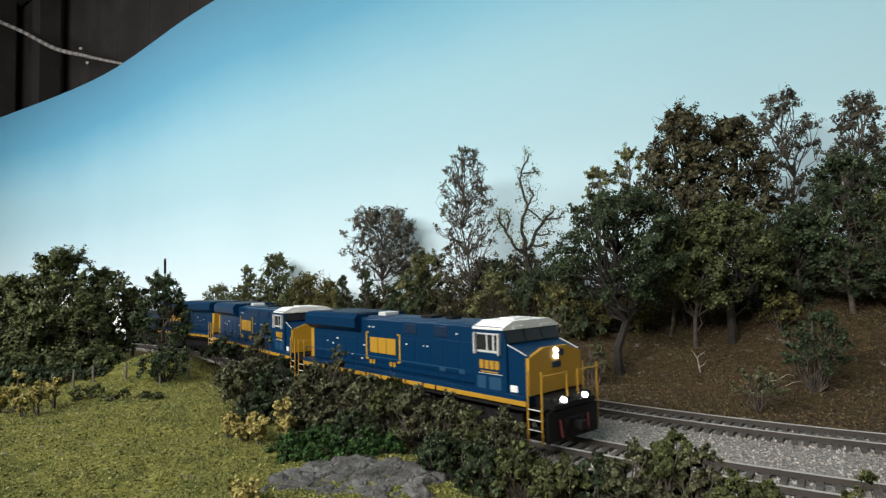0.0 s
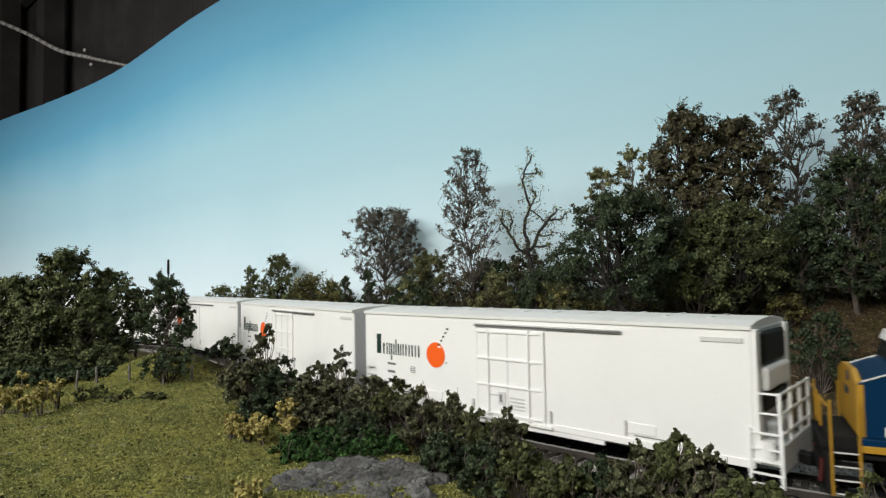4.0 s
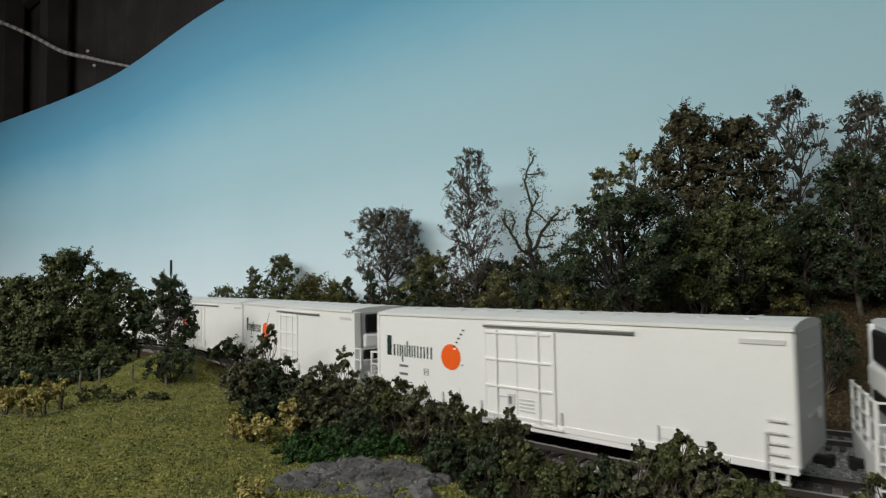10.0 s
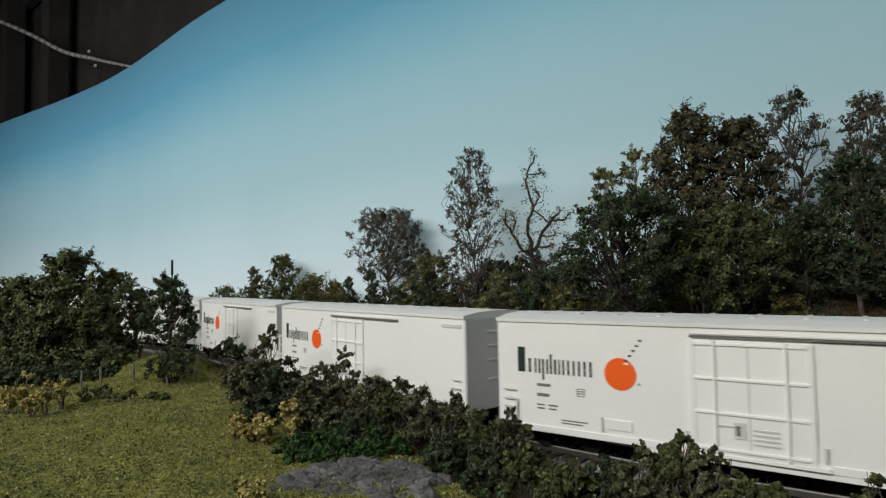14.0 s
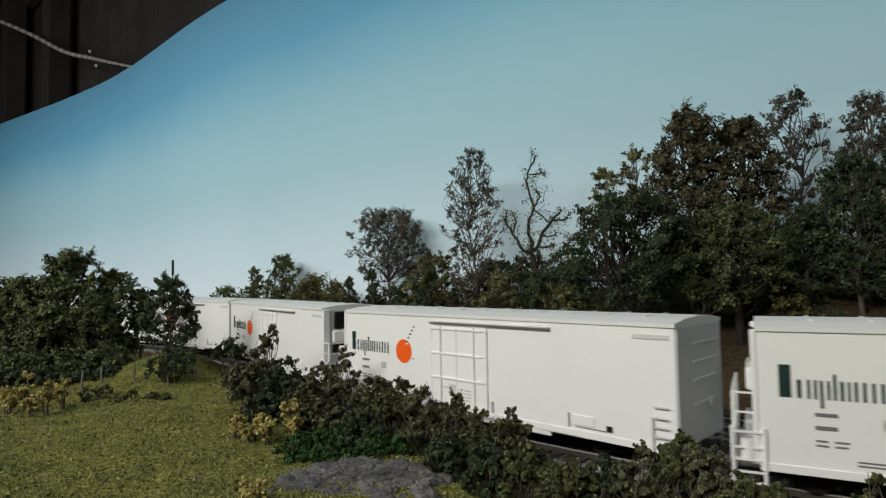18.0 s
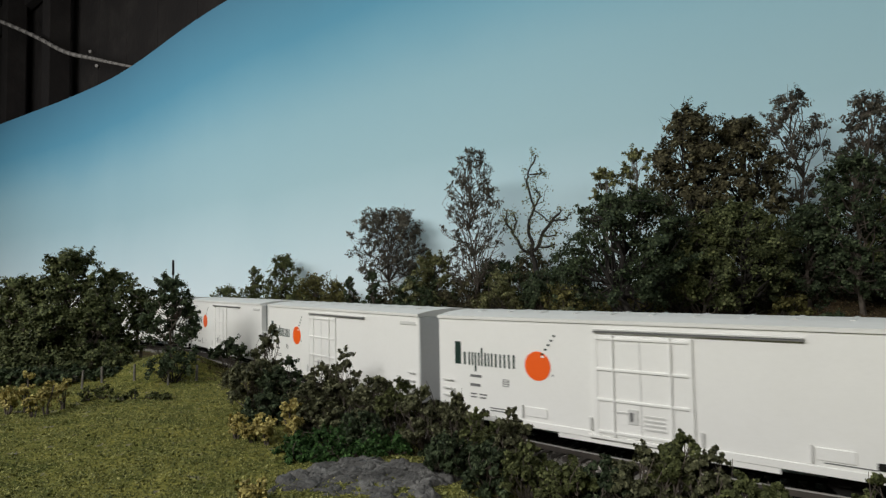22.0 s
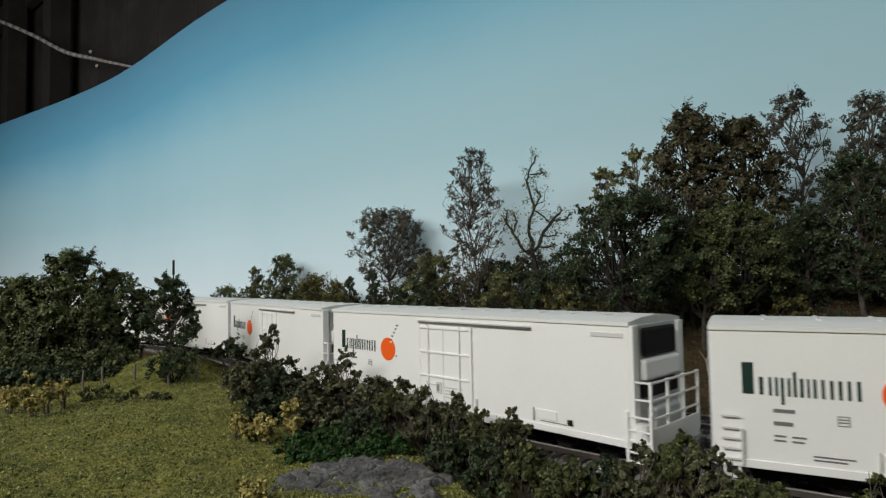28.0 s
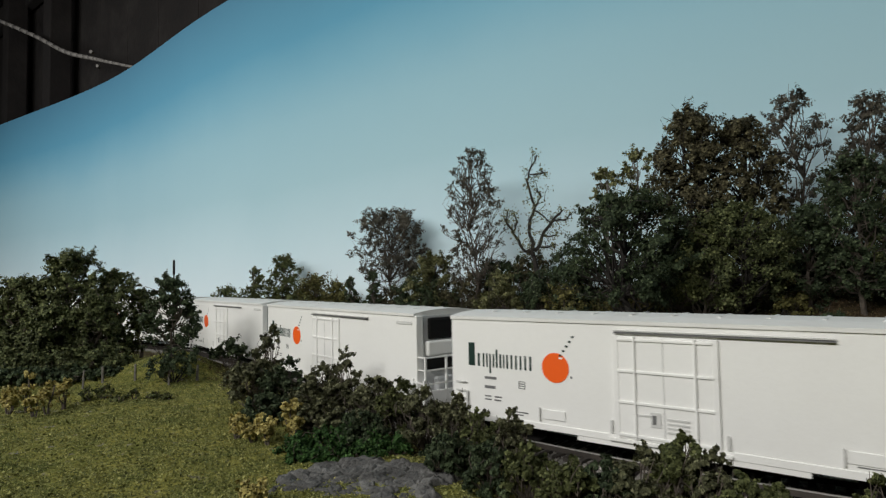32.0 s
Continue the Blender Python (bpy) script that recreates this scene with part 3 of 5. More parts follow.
        part("hand_rail", box(*sorted((p1, m * (HALF + 0.1))), -1.83, -1.77, z - 0.03, z + 0.03, 0.01), WHITE, platform)
    part("end_skirt", box(*sorted((p1, p1 - m * 0.08)), -1.75, 1.75, 0.7, 1.5, 0.02), WHITE, platform)
    bm = bmesh.new()
    for x in (p1, m * (HALF - 0.12)):
        add_box(bm, x - 0.05, x + 0.05, -1.95, -1.85, 0.35, 2.0, 0.015)
    for z in (0.4, 0.7, 1.05, 1.4, 1.85):
        add_box(bm, *sorted((p1, m * (HALF - 0.12))), -1.93, -1.87, z - 0.03, z + 0.03)
    part("side_ladder", bm, WHITE, car, "white step ladder beside the platform")
    part("valve_cover", rod((m * (HALF + 0.28), -1.7, 1.05), (m * (HALF + 0.28), -1.7, 1.62), 0.24, n=12), WHITE, car)
    # underneath
    bm = box(-HALF + 0.3, HALF - 0.3, -0.6, 0.6, 0.66, 0.98)
    add_box(bm, -2.2, 0.6, -1.5, 1.5, 0.42, 0.96, 0.06)
    add_rod(bm, (1.2, -0.7, 0.7), (2.8, -0.7, 0.7), 0.25, n=10)
    part("underframe", bm, BLACK, car, "black underframe with tanks")
    for x in (-HALF + 2.35, HALF - 2.35):
        bogie(car, x)
    for s in (-1, 1):
        coupler(car, s * (HALF + (0.55 if s == m else 0.0)), s)
    return car


def swept(section, x0, x1):
    """A cross-section (y, z) drawn out from x0 to x1."""
    bm = bmesh.new()
    p = [bm.verts.new((x0, y, z)) for y, z in section]
    q = [bm.verts.new((x1, y, z)) for y, z in section]
    bm.faces.new(p), bm.faces.new(q[::-1])
    for i in range(len(p)):
        j = (i + 1) % len(p)
        bm.faces.new((p[j], p[i], q[i], q[j]))
    bmesh.ops.recalc_face_normals(bm, faces=bm.faces)
    return bm


def locomotive():
    """Wide-cab diesel; cab towards +x."""
    car = thing("locomotive", 0, 0, 0, 0, "dark blue and yellow diesel locomotive with white cab roof", "locomotive", "locomotives")
    E = 8.36
    bm = box(-E - 0.75, E + 0.75, -1.3, 1.3, 1.2, 1.9, 0.03)
    add_box(bm, -E, E, -1.72, 1.72, 1.4, 1.62)
    part("frame", bm, BLACK, car, "black main frame")
    for y in (-1, 1):
        deck = part("walkway", box(-E, E, *sorted((y * 1.26, y * 1.84)), 1.62, 1.97, 0.02), BLUE, car, "blue side walkway")
        w = part("sill_stripe", box(-E, E, *sorted((y * 1.80, y * 1.862)), 1.60, 1.79, 0.012), YELLOW, deck, "yellow striped sill")
        for i in range(1, 12):
            x = -E + i * 1.06 + (0.22 if i % 3 == 1 else 0.0)
            if x < 3.4:
                part("sill_gap", box(x - 0.045, x + 0.045, *sorted((y * 1.80, y * 1.875)), 1.58, 1.80), BLACK, car)
    hood = part("long_hood", box(-E, 5.65, -1.28, 1.28, 1.95, 4.46, 0.10), BLUE, car)
    part("hood_roof", box(-E + 0.15, 5.6, -0.85, 0.85, 4.42, 4.53, 0.04), ROOF_BLUE, car, "dusty blue hood roof")
    section = ((-1.3, 3.66), (-1.70, 3.94), (-1.72, 4.40), (-1.52, 4.64), (1.52, 4.64), (1.72, 4.40), (1.70, 3.94), (1.3, 3.66))
    part("radiator_wing", swept(section, -E + 0.02, -3.22), BLUE, car, "overhanging blue radiator housing")
    grille = part("radiator_grille", box(-E + 0.3, -3.6, -1.45, 1.45, 4.62, 4.655), BLUE_DARK, car, "dark radiator intake on the roof")
    for i in range(9):
        part("slat", box(-E + 0.4 + i * 0.51, -E + 0.8 + i * 0.51, -1.4, 1.4, 4.65, 4.68), BLUE_DARK, grille)
    part("end_face", box(-E - 0.06, -E + 0.3, -1.3, 1.3, 1.98, 3.66, 0.04), YELLOW, car, "yellow hood end")
    part("end_headlight", rod((-E - 0.04, 0, 3.0), (-E - 0.12, 0, 3.0), 0.22, n=12), BLACK, car)
    for y in (-1, 1):
        for x0, x1, z0, z1 in ((0.2, 1.2, 2.1, 3.6), (1.3, 2.3, 2.1, 3.6), (2.4, 3.2, 2.1, 3.7), (3.3, 4.2, 2.1, 3.7), (4.3, 5.3, 2.1, 3.7), (-7.9, -6.9, 2.1, 3.4), (-6.8, -5.8, 2.1, 3.4), (-5.7, -4.7, 2.1, 3.4), (-4.6, -3.6, 2.1, 3.4)):
            part("hood_door", box(x0, x1, *sorted((y * 1.26, y * 1.297)), z0, z1, 0.015), BLUE, hood)
        for x, z, w in ((0.55, 3.3, 0.12), (1.85, 3.3, 0.06), (2.1, 3.3, 0.09), (4.05, 3.98, 0.14), (-3.0, 3.0, 0.14), (-2.15, 3.98, 0.14), (-2.5, 3.98, 0.12), (-4.1, 2.45, 0.14), (-5.6, 3.2, 0.2), (-6.0, 2.9, 0.14), (-6.6, 3.0, 0.12), (-3.2, 2.3, 0.14)):
            part("latch", box(x, x + w, *sorted((y * 1.28, y * 1.33)), z, z + 0.07), ROOF_GREY, hood, "pale latch")
        for x0, x1 in ((2.95, 3.35), (4.2, 4.6)):
            part("step_light_panel", box(x0, x1, *sorted((y * 1.29, y * 1.31)), 2.3, 2.52, 0.01), BLUE_WORN, hood, "paler blue panel")
    for x0, x1 in ((0.45, 1.35), (2.6, 3.5)):
        g = part("blower_vent", box(x0, x1, -1.315, -1.27, 3.82, 4.30, 0.02), BLUE_DARK, hood, "dark louvred vent")
        for k in range(5):
            part("louvre", box(x0 + 0.04, x1 - 0.04, -1.335, -1.31, 3.86 + k * 0.09, 3.885 + k * 0.09), BLUE, g)
    for i in range(3):
        x = 2.4 + i * 0.78
        g = part("blower_window", box(x, x + 0.66, 1.27, 1.32, 3.62, 4.28, 0.02), GREY_AND_END_SHADE, hood, "pale framed blower opening")
        part("mesh_screen", box(x + 0.10, x + 0.56, 1.31, 1.33, 3.70, 4.20), BLACK, g)
    part("equipment_door", box(1.5, 2.1, 1.27, 1.30, 2.0, 3.45, 0.02), BLUE_DARK, hood, "dark blue tall door")
    part("blower_vent", box(0.55, 1.15, 1.27, 1.31, 3.75, 4.2, 0.02), BLUE_DARK, hood, "dark louvred vent")
    # printed marks towards the aisle and the far side
    for y in (-1, 1):
        q = y * 1.315
        x = -1.32
        for s in (-1, 1):
            bm = box(*sorted((x + s * 1.45, x + s * 1.33)), *sorted((q, q - y * 0.03)), 2.33, 3.76, 0.012)
            for z in (2.33, 3.66):
                add_box(bm, *sorted((x + s * 1.45, x + s * 1.2)), *sorted((q, q - y * 0.03)), z, z + 0.10, 0.012)
            part("bracket_mark", bm, YELLOW, car, "yellow bracket mark")
        for x0, x1 in ((-1.08, -0.42), (-0.37, 0.30), (0.35, 1.06)):
            part("emblem_block", box(x + x0, x + x1, *sorted((q, q - y * 0.03)), 2.72, 3.50, 0.10 * 0.14), YELLOW, car, "yellow emblem block")
        for dx in (-1.0, -0.74, 0.70, 0.96):
            part("emblem_dot", rod((x + dx, q - 0.02, 2.26), (x + dx, q + 0.02, 2.26), 0.12, n=14), YELLOW, car)
        for i in range(4):
            blocks("number_bar", car, YELLOW, y * 1.745, [(5.90 + i * 0.28, 6.11 + i * 0.28, 2.80, 3.14)], "yellow bar in place of a digit")
        blocks("underline", car, YELLOW, y * 1.745, [(5.98, 6.88, 2.66, 2.71)])
        blocks("underline", car, ROOF_GREY, y * 1.745, [(5.8, 7.1, 2.605, 2.625)])
    # cab and nose
    cab = part("cab", prism([(5.6, 1.95), (5.6, 4.48), (7.12, 4.48), (7.32, 3.84), (7.36, 1.95)], -1.73, 1.73), BLUE, car)
    roof = part("cab_roof", swept(((-1.78, 4.36), (-1.78, 4.44), (-1.15, 4.70), (1.15, 4.70), (1.78, 4.44), (1.78, 4.36)), 5.54, 7.22), WHITE, car, "white cab roof with sloped sides")
    part("roof_hatch", box(5.95, 6.75, -0.55, 0.55, 4.68, 4.77, 0.03), WHITE, roof)
    for y in (-1, 1):
        w = part("window_frame", box(5.66, 7.06, *sorted((y * 1.72, y * 1.75)), 3.44, 4.22, 0.02), GREY_AND_END_SHADE, cab, "thin grey cab window frame")
        for x0, x1 in ((5.76, 6.28), (6.36, 6.62), (6.72, 6.98)):
            part("pane", box(x0, x1, *sorted((y * 1.745, y * 1.76)), 3.54, 4.16), GLASS, w, "dark cab side window")
        for x in (5.68, 7.0):
            part("mirror", box(x, x + 0.07, *sorted((y * 1.75, y * 1.90)), 3.38, 4.24, 0.01), ROOF_GREY, cab, "pale upright mirror")
        part("grab_iron", rod((7.34, y * 1.66, 3.82), (8.28, y * 1.66, 3.47), 0.025, n=6), ROOF_GREY, car, "pale grab iron")
        part("hatch", box(7.44, 7.80, *sorted((y * 1.62, y * 1.66)), 2.02, 2.28, 0.01), WHITE, car, "small white hatch plate")
        for x0, x1 in ((5.74, 6.22), (6.40, 7.04)):
            part("battery_door", box(x0, x1, *sorted((y * 1.72, y * 1.74)), 2.0, 2.5, 0.01), BLUE_WORN, car, "paler blue battery door")
    for y0, y1 in ((-1.62, -0.58), (-0.5, 0.5), (0.58, 1.62)):
        part("windshield", prism([(7.13, 4.40), (7.17, 4.41), (7.36, 3.88), (7.32, 3.86)], y0, y1), GLASS, cab, "sloped dark windshield")
    nose = part("nose", prism([(7.3, 1.98), (7.3, 3.80), (7.6, 3.72), (E - 0.10, 3.46), (E, 3.40), (E, 1.98)], -1.64, 1.64), BLUE, car, "wide blue nose top")
    section = ((-1.65, 1.98), (-1.65, 3.38), (-0.75, 3.70), (0.75, 3.70), (1.65, 3.38), (1.65, 1.98))
    part("nose_face", swept(section, E - 0.12, E + 0.04), YELLOW, car, "yellow nose face")
    part("nose_logo", box(E + 0.03, E + 0.07, -0.28, 0.28, 2.88, 3.12, 0.015), BLUE_DARK, nose, "dark emblem plate")
    part("headlight_housing", rod((E + 0.02, 0.34, 3.44), (E + 0.07, 0.34, 3.44), 0.15, n=14), BLUE_DARK, nose, "dark round lamp housing")
    for y0, y1 in ((-1.2, -0.55), (0.55, 1.2)):
        part("number_board", box(7.14, 7.25, y0, y1, 4.36, 4.50, 0.02), WHITE, car, "white number board")
    part("air_conditioner", box(-2.85, -2.2, -0.45, 0.45, 4.5, 4.72, 0.05), ROOF_GREY, car, "pale roof unit")
    part("exhaust", box(0.6, 1.4, -0.4, 0.4, 4.5, 4.66, 0.04), BLACK, car)
    bm = bmesh.new()
    for y in (-0.2, 0, 0.2):
        add_rod(bm, (2.2, y, 4.60), (2.75, y, 4.60), 0.03, 0.09, 8)
        add_rod(bm, (2.3, y, 4.48), (2.3, y, 4.60), 0.03, n=5)
    part("horn", bm, BLACK, car)
    # ends: pilot, steps, railings
    for s in (-1, 1):
        end = E + 0.78
        part("pilot", box(*sorted((s * (end - 0.1), s * (end + 0.04))), -1.6, 1.6, 0.3, 1.45, 0.04), BLACK, car, "black pilot plate")
        for y in (-1, 1):
            st = bmesh.new()
            for k in range(4):
                add_box(st, *sorted((s * (E + 0.05), s * (end - 0.12))), *sorted((y * 1.3, y * 1.78)), 0.38 + k * 0.37, 0.43 + k * 0.37)
            steps = part("steps", st, BLACK, car, "black end steps with pale edges")
            for k in range(4):
                part("step_edge", box(*sorted((s * (E + 0.08), s * (end - 0.15))), *sorted((y * 1.77, y * 1.8)), 0.40 + k * 0.37, 0.44 + k * 0.37), ROOF_GREY, steps)
            for xx in (E + 0.04, end - 0.08):
                part("grab_post", rod((s * xx, y * 1.78, 0.35), (s * xx, y * 1.78, 2.95), 0.035, n=6), YELLOW, car, "yellow grab post")
            part("end_rail", rod((s * end, y * 0.35, 1.9), (s * end, y * 0.35, 2.85), 0.03, n=6), YELLOW, car)
            part("end_rail", rod((s * end, y * 0.35, 2.8), (s * end, y * 1.78, 2.8), 0.03, n=6), YELLOW, car)
        part("anticlimber", box(*sorted((s * (end - 0.1), s * (end + 0.12))), -1.3, 1.3, 1.5, 1.72, 0.03), BLACK, car)
        part("draft_gear_cover", box(*sorted((s * (end - 0.05), s * (end + 0.14))), -0.5, 0.5, 0.62, 1.12, 0.05), BLACK, car)
        for y in (-0.9, -0.65, 0.65, 0.9):
            part("air_hose", rod((s * (end + 0.06), y, 1.1), (s * (end + 0.12), y * 0.92, 0.45), 0.05, n=6), HOSE_RED if abs(y) > 0.8 else BLACK, car, "rubber air hose")
        coupler(car, s * end, s)
    for y in (-1, 1):
        for i in range(9):
            x = -E + 0.3 + i * 1.64
            part("stanchion", rod((x, y * 1.8, 1.95), (x, y * 1.8, 2.62), 0.018, n=5), BLUE, car)
        part("hand_rail", rod((-E + 0.3, y * 1.8, 2.62), (-E + 0.3 + 8 * 1.64, y * 1.8, 2.62), 0.02, n=5), BLUE_WORN, car, "thin worn hand rail")
    bm = box(-2.7, 2.7, -1.45, 1.45, 0.36, 1.4, 0.14)
    add_rod(bm, (-2.6, -1.5, 1.2), (2.6, -1.5, 1.2), 0.1, n=8)
    part("fuel_tank", bm, BLACK, car, "black fuel tank")
    for x in (-5.35, 5.35):
        bogie(car, x, r=0.55, base=0.92, axles=3)
        part("truck_frame", prism([(x - 2.4, 1.2), (x - 2.3, 0.7), (x - 1.5, 0.62), (x + 1.5, 0.62), (x + 2.3, 0.7), (x + 2.4, 1.2), (x + 1.2, 1.32), (x - 1.2, 1.32)], -1.28, 1.28), BLACK, car, "black cast truck frame")
        for q in (-1.4, 0.0, 1.4):
            part("brake_cylinder", rod((x + q - 0.3, -1.36, 1.0), (x + q + 0.3, -1.36, 1.0), 0.14, n=8), BLACK, car)
    return car


def add_headlights(car):
    E = 8.36
    for y, z in ((-0.05, 3.56), (-0.05, 3.32)):
        part("headlight", rod((E + 0.0, y, z), (E + 0.11, y, z), 0.10, n=14), HEADLIGHT, car, "lit white headlight")
    for y in (-0.68, 0.68):
        part("ditch_light", rod((E + 0.80, y, 1.82), (E + 0.92, y, 1.82), 0.11, n=14), HEADLIGHT, car, "lit white ditch light")
        part("ditch_light_case", rod((E + 0.62, y, 1.82), (E + 0.80, y, 1.82), 0.15, n=12), BLACK, car)


# head position along the line against time: where the second engine's front sill is
RUN_T = (0, 0.5, 1, 2, 3, 3.5, 5.5, 6.25, 7, 8, 9, 10, 11, 12, 13, 14.5, 16.5, 17.25, 18, 19, 20, 21, 22, 23, 24, 25, 25.5, 27.5, 28.25, 29, 29.75, 30.5, 31.25, 32)
RUN_S = (-19.7, -11.6, -3.6, 12.75, 28.7, 36.6, 68.36, 80.57, 92.93, 109.54, 125.81, 142.29, 158.7, 175.15, 191.89, 216.89, 250.01, 262.57, 275.01, 291.66, 308.57, 325.37, 341.94,
         358.54, 374.57, 389.67, 396.73, 423.83, 433.82, 443.39, 452.16, 461.21, 469.94, 478.54)


def run(t):
    x, y = np.array(RUN_T, float), np.array(RUN_S, float)
    d = np.gradient(y, x)
    i = int(np.clip(np.searchsorted(x, t) - 1, 0, len(x) - 2))
    h = x[i + 1] - x[i]
    u = (t - x[i]) / h
    return ((1 + 2 * u) * (1 - u) ** 2 * y[i] + u * (1 - u) ** 2 * h * d[i] + u * u * (3 - 2 * u) * y[i + 1] + u * u * (u - 1) * h * d[i + 1])


TRAIN = []      # thing, centre behind the head position, half the truck spacing, reversed


# how far single cars stand ahead of an even spacing, by the play in their couplers
SLACK = {1: 0.19, 3: -0.09, 4: -0.11, 5: -0.16, 6: 0.21, 7: 0.19, 9: -0.17, 11: 0.04, 12: 0.24, 13: 0.16, 14: -0.27, 15: -0.27, 16: -0.12, 17: 0.23,
         19: -0.22, 20: -0.24, 21: 0.25, 22: 0.17}


def build_train():
    pitch = 16.72 + 2.325
    first = locomotive()
    second = copy_thing(first, pose(0, 0, 0))
    third = copy_thing(first, pose(0, 0, 0))
    add_headlights(first)
    tagged(first, "leading dark blue locomotive with yellow nose and lit headlights")
    tagged(second, "second dark blue locomotive with yellow nose coupled behind the leader")
    tagged(third, "third dark blue locomotive running with its cab at the rear")
    for i, (ob, back) in enumerate(((first, False), (second, False), (third, True))):
        TRAIN.append((ob, 8.36 + (i - 1) * pitch, 5.35, back))
    ahead, behind = reefer(1, 1), reefer(-1, 2)
    tagged(ahead, "white refrigerator car with its dark machinery end leading")
    tagged(behind, "white refrigerator car with its railed platform trailing")
    order = "RLLLLLRLRLLLLRLRLRRRRRRRRRR"
    nose = 2 * 16.72 + 2.325 + 2.504
    used = {"R": False, "L": False}
    for i, c in enumerate(order):
        if i:
            nose += 18.754 + PLAT * ((order[i - 1] == "L") + (c == "R"))
        proto = ahead if c == "R" else behind
        ob = proto if not used[c] else copy_thing(proto, pose(0, 0, 0))
        used[c] = True
        TRAIN.append((ob, nose + 8.29 - SLACK.get(i, 0.0), HALF - 2.43, False))


build_train()


def motions():
    """Every car runs along the line; its two trucks stay on the rails."""
    times = [i * 0.5 for i in range(65)]
    for ob, back, half, turned in TRAIN:
        rows = []
        for t in times:
            s = run(t) - back
            x0, y0, _ = on_line(s - half)
            x1, y1, _ = on_line(s + half)
            a = math.degrees(math.atan2(y1 - y0, x1 - x0)) + (180 if turned else 0)
            rows.append((t, pose((x0 + x1) / 2 * U, (y0 + y1) / 2 * U, 0, 0, 0, a)))
        walk(ob, rows)


# ---- planting ----
def tube(path, radii, sides=5):
    """Vertices and faces of a bent, tapered tube."""
    v, f = [], []
    path = np.asarray(path, float)
    for i, p in enumerate(path):
        d = path[min(i + 1, len(path) - 1)] - path[max(i - 1, 0)]
        d /= np.linalg.norm(d) + 1e-9
        a = np.cross(d, (0.3, 0.9, 0.2) if abs(d[2]) > 0.7 else (0, 0, 1))
        a /= np.linalg.norm(a) + 1e-9
        b = np.cross(d, a)
        for k in range(sides):
            t = 2 * math.pi * k / sides
            v.append(p + radii[i] * (math.cos(t) * a + math.sin(t) * b))
    for i in range(len(path) - 1):
        for k in range(sides):
            f.append((i * sides + k, i * sides + (k + 1) % sides, (i + 1) * sides + (k + 1) % sides, (i + 1) * sides + k))
    return v, f


class Wood:
    """Collects tubes into one mesh."""

    def __init__(self):
        self.v, self.f = [], []

    def limb(self, a, b, r0, r1, rng, bend=0.12, steps=5, sides=5):
        a, b = np.asarray(a, float), np.asarray(b, float)
        size = np.linalg.norm(b - a)
        path = [a + (b - a) * t + (rng.normal(0, bend * size, 3) * (math.sin(math.pi * t)) if 0 < t < 1 else 0) for t in np.linspace(0, 1, steps)]
        v, f = tube(path, np.linspace(r0, r1, steps), sides)
        n = len(self.v)
        self.v += v
        self.f += [tuple(i + n for i in q) for q in f]
        return path


def leaf_cloud(points, size, rng, stretch=1.0, out=None):
    """Small folded leaves round the points, faced outwards where out is given: arrays of vertices and faces."""
    n = len(points)
    if out is None:
        a = rng.normal(0, 1, (n, 3))
        a /= np.linalg.norm(a, axis=1)[:, None]
        b = np.cross(a, rng.normal(0, 1, (n, 3)))
        b /= np.linalg.norm(b, axis=1)[:, None] + 1e-9
        c = np.cross(a, b)
    else:
        c = out + rng.normal(0, 0.42, (n, 3))
        c /= np.linalg.norm(c, axis=1)[:, None] + 1e-9
        a = np.cross(c, rng.normal(0, 1, (n, 3)))
        a /= np.linalg.norm(a, axis=1)[:, None] + 1e-9
        b = np.cross(c, a)
    s = (size * rng.uniform(0.55, 1.35, n))[:, None]
    p = np.asarray(points)
    w = rng.uniform(0.42, 0.75, (n, 1))
    v = np.stack([p - a * s * 0.5 * stretch, p + b * s * w + c * s * 0.18, p + a * s * 0.5 * stretch, p - b * s * w + c * s * rng.uniform(0.0, 0.3, (n, 1))], 1).reshape(-1, 3)
    k = np.arange(n) * 4
    return v, np.concatenate([np.stack([k, k + 1, k + 2], 1), np.stack([k, k + 2, k + 3], 1)])


def scatter_blobs(blobs, n, rng, hollow=0.2, twigs=7):
    """n points along twigs that stand out of each clump (x, y, z, r), so that clumps stay ragged."""
    blobs = np.asarray(blobs)
    w = blobs[:, 3] ** 2
    i = rng.choice(len(blobs), n, p=w / w.sum())
    d = rng.normal(0, 1, (len(blobs), twigs, 3))
    d[:, :, 2] = d[:, :, 2] * 0.8 + 0.15
    d /= np.linalg.norm(d, axis=2)[:, :, None]
    reach = rng.uniform(0.6, 1.35, (len(blobs), twigs))
    k = rng.integers(0, twigs, n)
    r = (hollow + (1 - hollow) * rng.random(n) ** 0.75) * reach[i, k] * blobs[i, 3]
    off = d[i, k] * r[:, None] + rng.normal(0, 0.115, (n, 3)) * blobs[i, 3][:, None]
    out = off / (np.linalg.norm(off, axis=1)[:, None] + 1e-9)
    return blobs[i, :3] + off, out + (0, 0, 0.25)


def foliage(blobs, n, size, rng, hollow=0.2):
    pts, out = scatter_blobs(blobs, n, rng, hollow)
    return leaf_cloud(pts, size, rng, 1.0, out)


